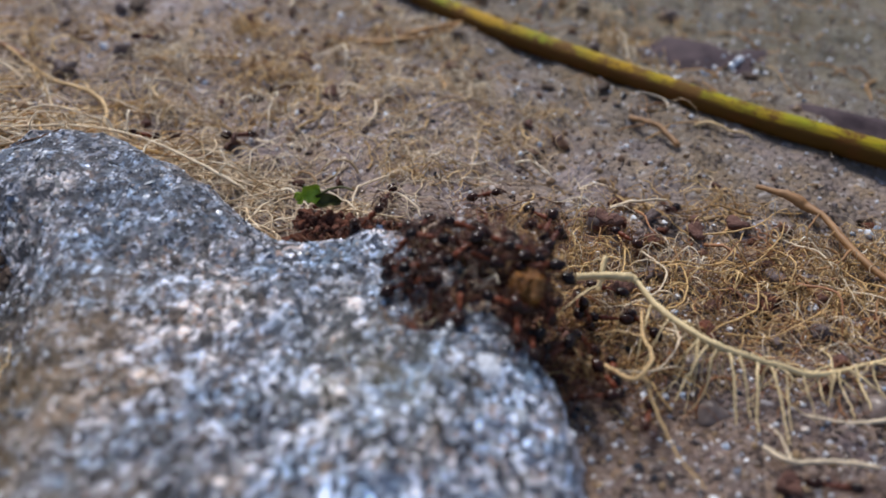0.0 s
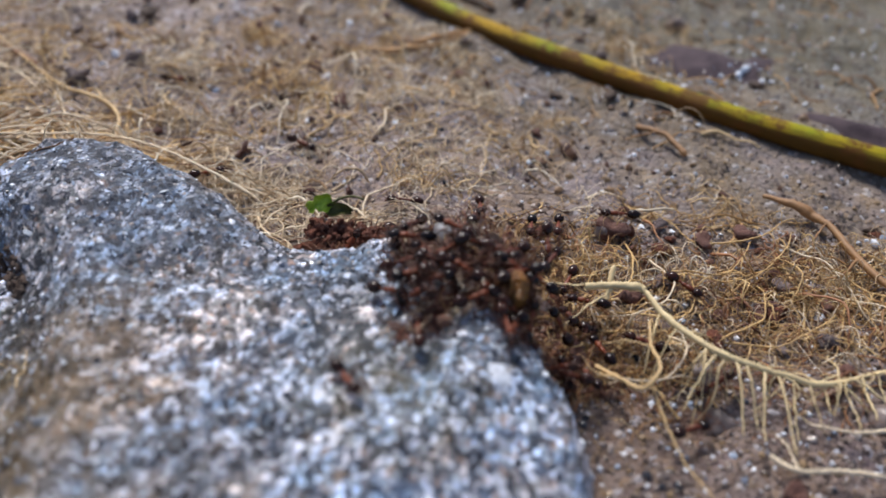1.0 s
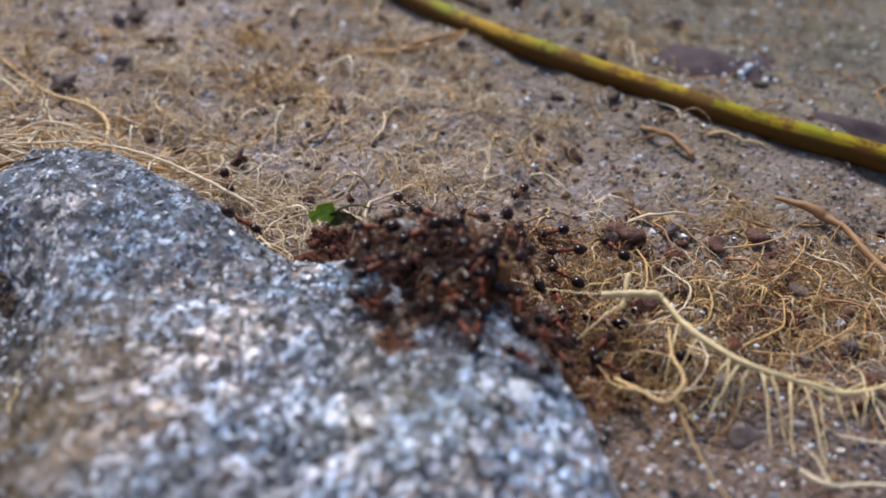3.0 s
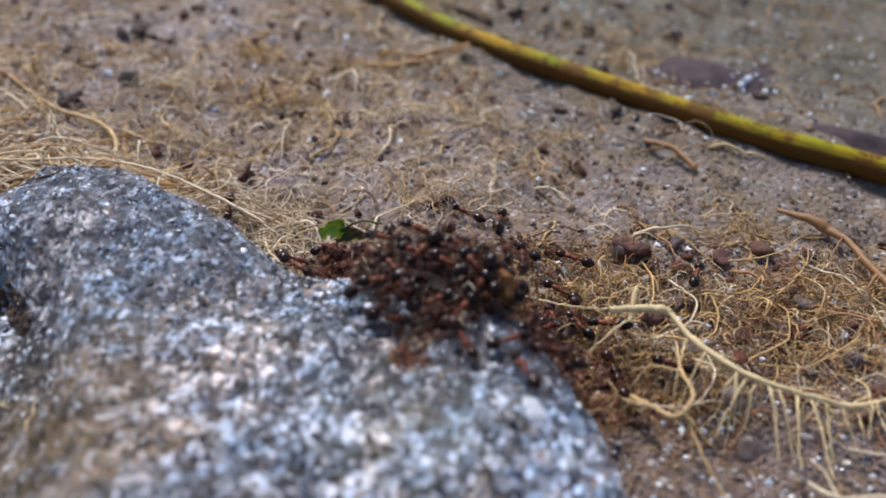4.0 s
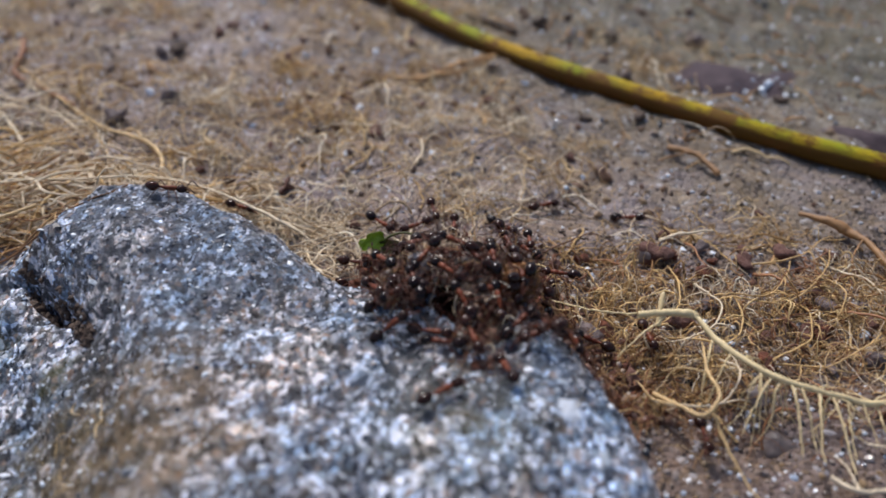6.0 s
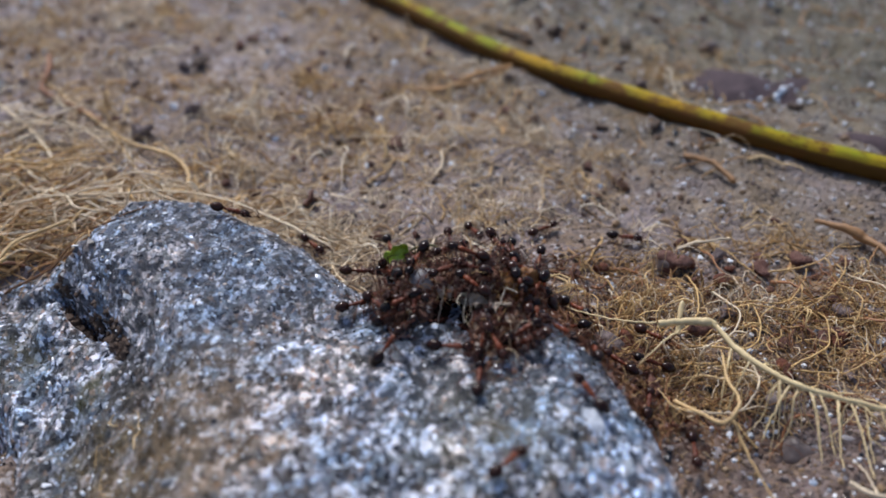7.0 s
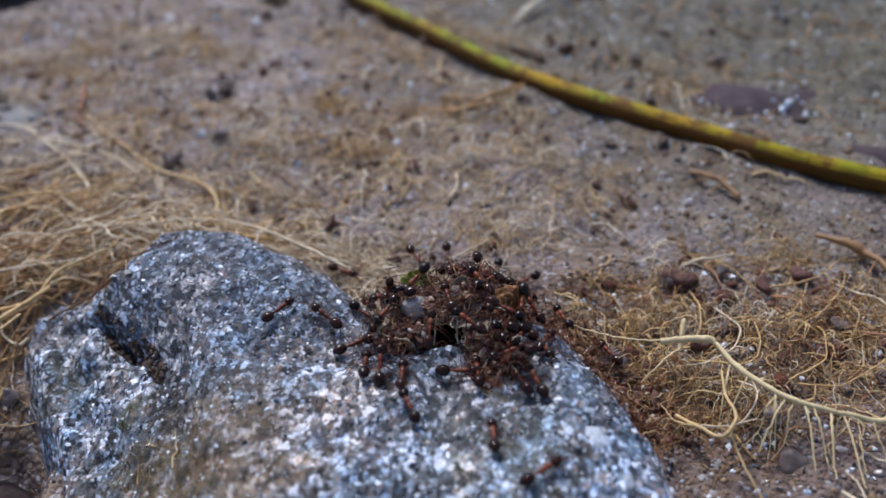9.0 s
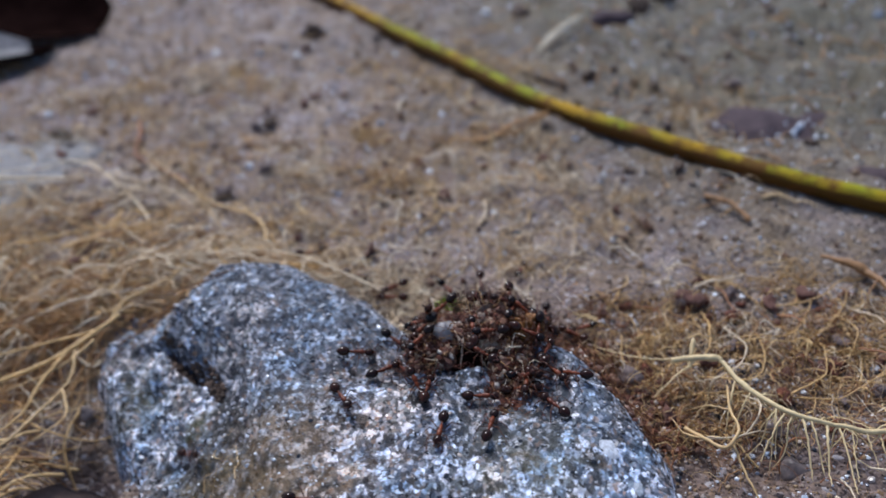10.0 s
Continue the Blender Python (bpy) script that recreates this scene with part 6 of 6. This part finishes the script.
    crawl(next_ant(), [(0, 21.5, -3.4, 130), (0.5, 21.1, -4.0, 156), (1, 21.1, -4.1, 156), (1.5, 20.7, -4.3, 134), (2, 21.2, -4.2, 158), (3.5, 21.1, -4.2, 170), (4, 21.2, -4.0, 158), (4.5, 21.0, -4.2, 170), (5, 20.9, -3.9, 158), (5.5, 20.9, -10.4, 273), (7, 17.6, -11.8, 265), (7.5, 14.1, -8.8, 274), (8, 10.8, -6.4, 277), (8.5, 10.8, -7.6, 410), (9, 7.4, -4.6, 426), (9.5, 8.6, -2.9, 432), (10, 5.5, 0.1, 415)])
    crawl(next_ant(), [(0, 20.4, -12.3, -111), (0.5, 27.8, -3.5, -44), (1, 25.3, -7.7, 35), (1.5, 21.6, -6.3, -48), (2, 17.3, -5.1, -43), (3.5, 16.1, -3.5, 102), (4, 16.6, -4.9, 282), (4.5, 16.2, -4.8, 291), (5, 18.3, -0.5, 280), (5.5, 18.3, -1.9, 265), (7, 17.0, -0.3, 316), (7.5, 13.5, -1.2, 276), (8, 12.5, -3.1, 302), (8.5, 8.6, -0.6, 298), (9, 12.8, -0.8, 476), (9.5, 7.7, 0.5, 513), (10, 8.6, 4.7, 511)])
    crawl(next_ant(), [(0, 18.7, -8.4, 87), (0.5, 18.3, -6.1, 101), (1, 17.8, -5.4, 114), (1.5, 18.0, -2.3, 165), (2, 15.2, -1.2, 141), (3.5, 18.2, -1.8, 172), (4, 17.2, -0.4, 170), (4.5, 13.3, -0.0, 159), (5, 14.2, 3.2, 108), (5.5, 9.7, 2.6, 106), (7, 11.2, 2.6, -46), (7.5, 11.9, 3.1, -166), (8, 10.5, 4.1, -67), (8.5, 10.3, 3.9, -65), (9, 9.7, 4.2, 112), (9.5, 13.9, 7.0, 28), (10, 9.7, 5.3, 9)])
    crawl(next_ant(), [(0, 19.2, -0.1, 170), (0.5, 17.1, -1.4, 222), (1, 17.3, -0.5, 163), (1.5, 19.9, 2.6, 10), (2, 14.6, 4.1, 108), (3.5, 15.1, 3.1, 154), (4, 13.9, 3.2, 151), (4.5, 13.3, 3.8, 163), (5, 11.1, 9.7, 113), (5.5, 10.7, 10.5, 120), (7, 7.2, 7.3, 152), (7.5, 4.0, 5.3, 137), (8, 1.2, 2.2, 188), (8.5, 1.0, 2.0, 191), (9, 0.9, 2.2, 234), (9.5, 1.2, 1.4, 243), (10, 4.2, -0.3, 295)])
    crawl(next_ant(), [(0, 1.0, 0.8, 106), (0.5, 1.0, 0.8, 108), (1, 4.2, -5.1, 4), (1.5, 3.1, -5.7, -3), (2, 3.3, -5.2, 46), (3.5, 3.9, -4.1, 17), (4, 2.4, -5.2, 6), (4.5, 1.1, -0.4, 1), (5, 0.6, -2.3, -40), (5.5, 1.1, -3.5, -29), (7, -1.3, -3.9, -7), (7.5, -3.8, -4.0, 52), (8, -4.4, -4.4, 65), (8.5, -4.9, -5.8, 70), (9, -3.2, -8.0, 90), (9.5, -5.6, -10.4, 102), (10, -10.8, -8.3, -54)])
    crawl(next_ant(), [(0, 3.8, 1.1, 104), (0.5, 0.9, 2.8, 108), (1, 3.5, -2.4, 102), (1.5, 2.6, -4.2, 146), (2, 2.6, -4.2, -7), (3.5, 0.5, -3.7, -4), (4, 0.4, -4.3, 2), (4.5, -0.8, -3.0, -18), (5, -0.6, -2.9, -10), (5.5, -0.8, -3.4, 22), (7, -2.6, -4.1, 17), (7.5, -10.2, -9.2, -31), (8, -9.7, -9.8, -48), (8.5, -7.8, -9.0, -63), (9, -5.9, -7.0, 92), (9.5, -6.0, -7.1, 87), (10, -7.9, -4.6, 35)])
    crawl(next_ant(), [(0, 8.8, -5.2, 151), (0.5, 8.7, -3.4, 160), (1, 8.2, -3.7, 157), (1.5, 6.4, -1.5, 223), (2, 8.6, -0.4, 177), (3.5, 6.9, 2.4, 91), (4, 4.4, -0.2, 225), (4.5, 1.7, 13.3, 225), (5, 2.1, 13.6, 238), (5.5, -0.1, 13.9, 214), (7, -0.5, 9.3, 202), (7.5, -1.5, 13.1, 303), (8, -2.4, 12.9, 307), (8.5, -3.2, 13.1, 310), (9, -3.6, 12.5, 303), (9.5, -3.6, 11.9, 308), (10, -9.3, 12.0, 220)])
    crawl(next_ant(), [(0, 4.9, -6.2, 131), (0.5, 3.1, -5.3, 125), (1, 3.4, -6.9, -23), (1.5, 2.3, -6.5, -23), (2, 2.0, -6.7, -23), (3.5, 1.6, -6.5, -25), (4, 1.9, -6.4, -17), (4.5, 2.0, -6.5, -27), (5, 2.0, -6.3, -27), (5.5, 2.1, -6.8, -16), (7, 1.4, -7.1, -6), (7.5, 1.2, -7.0, -1), (8, 1.0, -7.1, 3), (8.5, 1.0, -7.0, 1), (9, 1.1, -7.3, -4), (9.5, 1.0, -8.1, -9), (10, 0.7, -8.2, -12)])
    crawl(next_ant(), [(0, 6.2, -6.6, 136), (0.5, 5.7, -6.9, 145), (1, 6.1, -5.5, 140), (1.5, 6.8, -5.3, 144), (2, 7.5, -4.4, 151), (3.5, 6.4, -2.9, 157), (4, 5.3, -1.8, 163), (4.5, 1.5, 1.0, 180), (5, 0.6, 2.6, 183), (5.5, -0.4, 3.0, 214), (7, 1.0, 1.1, 215), (7.5, 0.6, 1.4, 232), (8, -1.9, -0.9, 205), (8.5, -0.8, -1.8, 332), (9, 0.1, -1.9, 466), (9.5, 0.4, 1.8, 447), (10, 0.8, 2.0, 476)])
    crawl(next_ant(), [(0, 8.3, -3.1, 161), (0.5, 10.2, -2.3, 28), (1, 8.4, -0.3, 83), (1.5, 11.0, -1.1, 175), (2, 10.6, -1.3, 203), (3.5, 9.6, -1.6, 171), (4, 12.6, 0.1, 249), (4.5, 10.5, -2.3, 280), (5, 10.5, -0.4, 429), (5.5, 10.7, -3.8, 419), (7, 15.2, -7.7, 435), (7.5, 10.1, -11.0, 425), (8, 7.3, -10.6, 453), (8.5, 7.1, -13.1, 482), (9, 5.2, -8.6, 478), (9.5, 6.5, -8.9, 488), (10, 6.3, -9.5, 491)])
    crawl(next_ant(), [(0, 13.7, -2.1, -168), (0.5, 14.7, -2.7, -202), (1, 12.3, -5.7, -200), (1.5, 12.6, -5.7, -156), (2, 12.5, -4.2, -217), (3.5, 14.8, -2.2, -229), (4, 14.9, -0.4, -240), (4.5, 14.8, -0.6, -230), (5, 14.7, -1.2, -387), (5.5, 10.9, -0.7, -399), (7, 10.5, 0.3, -538), (7.5, 13.7, 1.9, -532), (8, 9.1, 2.1, -550), (8.5, 3.8, 2.7, -555), (9, 1.0, 3.0, -561), (9.5, 0.6, 2.4, -558), (10, 0.7, 2.3, -542)])
    crawl(next_ant(), [(0, 13.2, -7.9, 126), (0.5, 13.2, -7.4, 184), (1, 9.4, -7.2, 139), (1.5, 8.3, -7.3, 140), (2, 8.7, -6.4, 145), (3.5, 7.5, -5.8, 81), (4, 7.9, -4.5, 101), (4.5, 7.7, -4.3, 114), (5, 7.6, -3.5, 127), (5.5, 5.6, -3.5, 150), (7, 6.5, -5.4, 277), (7.5, 5.3, -5.2, 254), (8, 4.2, -3.7, 142), (8.5, 4.7, -6.6, 107), (9, 4.6, -5.5, 133), (9.5, 4.3, -5.4, 132), (10, 4.2, -6.8, 130)])
    crawl(next_ant(), [(0, 14.4, -8.2, -157), (0.5, 12.6, -8.8, -155), (1, 10.5, -7.9, -216), (1.5, 12.0, -7.3, -137), (2, 10.1, -5.9, -209), (3.5, 9.5, -6.7, -263), (4, 6.4, -2.9, -300), (4.5, 2.8, -0.6, -304), (5, 1.4, -2.6, -234), (5.5, 1.5, -3.2, -238), (7, -1.1, -4.4, -277), (7.5, -2.4, 0.4, -252), (8, -1.9, -1.0, -300), (8.5, -3.6, -0.6, -378), (9, -6.9, -0.8, -399), (9.5, -7.0, -1.1, -402), (10, -7.3, -1.2, -399)])
    crawl(next_ant(), [(0, 11.0, -8.7, 161), (0.5, 10.7, -8.2, 144), (1, 7.8, -6.0, 144), (1.5, 7.3, -6.8, 139), (2, 7.3, -6.2, 141), (3.5, 5.4, -6.3, 133), (4, 3.2, -2.2, 153), (4.5, 2.8, -2.1, 148), (5, 3.1, -2.3, 148), (5.5, 2.7, -2.9, 138), (7, 2.6, -3.0, 137), (7.5, 2.9, -2.9, 130), (8, 2.0, -3.5, 132), (8.5, 1.6, -4.4, 152), (9, 1.5, -4.0, 141), (9.5, 1.2, -4.1, 130), (10, -0.2, -2.7, 97)])
    crawl(next_ant(), [(0, -21.4, 20.1, 23), (0.5, -18.3, 17.0, 49), (1, -14.5, 14.1, 14), (1.5, -10.9, 11.0, 49), (2, -7.3, 8.4, 94), (3.5, -9.8, -0.6, -55), (4, -5.6, 0.1, -34), (4.5, -5.3, 0.8, 84), (5, -4.0, -6.3, -29), (5.5, 1.4, -10.3, 24), (7, 4.8, -17.6, 49), (7.5, 10.7, -14.9, -24), (8, 7.6, -18.1, -100), (8.5, 8.0, -17.1, -79), (9, 6.5, -16.9, 35), (9.5, 4.9, -12.1, 17), (10, 3.9, -7.8, -4)])
    crawl(next_ant(), [(0, -26.7, 39.4, -6), (0.5, -24.3, 35.3, 10), (1, -22.3, 31.6, 1), (1.5, -19.8, 28.4, 28), (2, -16.9, 25.0, 24), (3.5, -30.3, 50.8, -19), (4, -27.3, 46.3, -23), (4.5, -14.5, 32.8, -37), (5, -12.4, 28.9, -86), (5.5, -18.3, 16.3, -16), (7, -11.2, 11.3, -47), (7.5, -15.4, 16.1, -66), (8, -11.2, 13.6, -11), (8.5, -8.1, 10.6, 33), (9, -10.3, 10.8, -26), (9.5, -16.3, 14.2, -25), (10, -19.9, 19.4, 28)])
    crawl(next_ant(), [(0, 31.2, -16.6, -22), (0.5, 27.5, -14.4, 4), (1, 22.9, -11.9, 31), (1.5, 18.7, -8.9, 0), (2, 17.5, -6.4, -104), (3.5, 16.7, -6.3, -270), (4, 16.9, -6.3, -267), (4.5, 16.1, -5.8, -259), (5, 14.5, -2.6, -260), (5.5, 12.0, -1.7, -211), (7, 16.1, -3.4, -192), (7.5, 12.5, -1.9, -191), (8, 8.9, -0.5, -164), (8.5, 5.3, 0.2, -63), (9, 5.4, 1.4, -23), (9.5, 7.2, 4.6, -106), (10, 6.7, 3.5, -107)])
    crawl(next_ant(), [(0, -12.3, 20.2, 24), (0.5, -9.5, 16.2, -26), (1, -7.6, 21.1, -26), (1.5, -5.3, 16.2, -7), (2, -4.2, 11.0, -72), (3.5, -16.6, 15.5, -66), (4, -12.8, 12.8, -85), (4.5, -6.4, 7.6, -52), (5, -2.3, 4.9, -53), (5.5, -4.4, 5.7, 6), (7, -5.8, -2.2, 30), (7.5, -6.3, -2.5, 35), (8, -6.8, -2.9, 22), (8.5, -7.4, -3.2, 19), (9, -7.2, -4.0, 34), (9.5, -7.7, -4.4, 37), (10, -10.6, -2.8, 10)])
    crawl(next_ant(), [(0, 8.2, 3.9, 105), (0.5, 12.3, 9.8, 158), (1, 13.3, 8.1, 262), (1.5, 12.8, 9.8, 305), (2, 13.9, 9.2, 231), (3.5, 14.6, 8.2, 209), (4, 11.8, 7.5, 121), (4.5, 8.7, 13.5, 264), (5, 7.8, 14.5, 270), (5.5, 7.9, 14.4, 355), (7, 6.3, 10.5, 269), (7.5, 6.1, 9.1, 271), (8, 5.6, 8.5, 271), (8.5, 2.0, 5.8, 238), (9, 3.8, 10.2, 247), (9.5, 2.2, 6.2, 224), (10, -3.6, 11.7, 309)])
    crawl(next_ant(), [(0, 4.9, 3.1, 323), (0.5, 3.4, 7.2, 280), (1, 0.7, 7.3, 199), (1.5, 0.1, 7.3, 285), (2, -1.6, 8.4, 226), (3.5, -0.8, 4.0, 212), (4, -6.4, 6.0, 348), (4.5, -4.6, 7.4, 354), (5, -4.5, 6.5, 376), (5.5, -21.2, 8.4, 357), (7, -17.1, 7.5, 374), (7.5, -13.2, 6.0, 354), (8, -14.3, 6.5, 455), (8.5, -11.7, 6.2, 445), (9, -7.7, 4.1, 443), (9.5, -8.0, 8.4, 312), (10, -9.3, 10.5, 177)])
    crawl(next_ant(), [(0, -0.1, 2.3, 19), (0.5, 1.4, 9.8, -17), (1, 0.7, 4.9, -53), (1.5, 2.5, -1.6, -208), (2, 5.1, -1.9, -133), (3.5, 4.1, -2.6, -210), (4, 3.4, -2.1, -208), (4.5, 3.6, 0.1, -135), (5, 5.9, -0.2, -182), (5.5, 5.6, -1.6, -243), (7, 2.5, -1.4, -204), (7.5, 0.3, -0.6, -215), (8, -2.2, -5.3, -366), (8.5, -4.6, -3.7, -385), (9, -4.7, -4.2, -378), (9.5, -5.0, -4.6, -389), (10, -6.1, -4.7, -417)])
    crawl(next_ant(), [(0, -0.8, 2.9, 164), (0.5, -1.6, 7.7, 336), (1, -0.8, 5.6, 291), (1.5, -0.9, 7.0, 371), (2, -2.1, 8.1, 386), (3.5, -3.0, 7.5, 362), (4, -3.6, 7.2, 361), (4.5, -4.5, 8.5, 295), (5, -3.9, 7.7, 331), (5.5, -2.7, 13.4, 337), (7, -4.3, 11.0, 289), (7.5, -8.6, 9.7, 324), (8, -4.3, 7.0, 320), (8.5, -0.9, 3.9, 340), (9, 0.0, 2.4, 423), (9.5, 1.1, 2.3, 420), (10, 0.8, 2.8, 412)])
    crawl(next_ant(), [(0, -4.3, 4.8, 243), (0.5, -3.9, 7.7, 362), (1, -1.1, 4.3, 327), (1.5, 0.3, 2.4, 345), (2, 1.0, 2.5, 376), (3.5, 1.2, 2.5, 354), (4, 0.8, 2.3, 368), (4.5, -1.8, 7.2, 284), (5, -2.3, 6.3, 286), (5.5, -3.7, 7.0, 338), (7, -6.7, 7.1, 366), (7.5, -7.3, 6.5, 345), (8, -7.8, 1.9, 443), (8.5, -8.0, 2.0, 439), (9, -9.8, -1.3, 502), (9.5, -12.1, 3.4, 476), (10, -13.4, 14.1, 339)])
    rng = np.random.RandomState(8)
    for _ in range(ANT_COUNT - 39):
        crowd(next_ant(), rng)


motions()
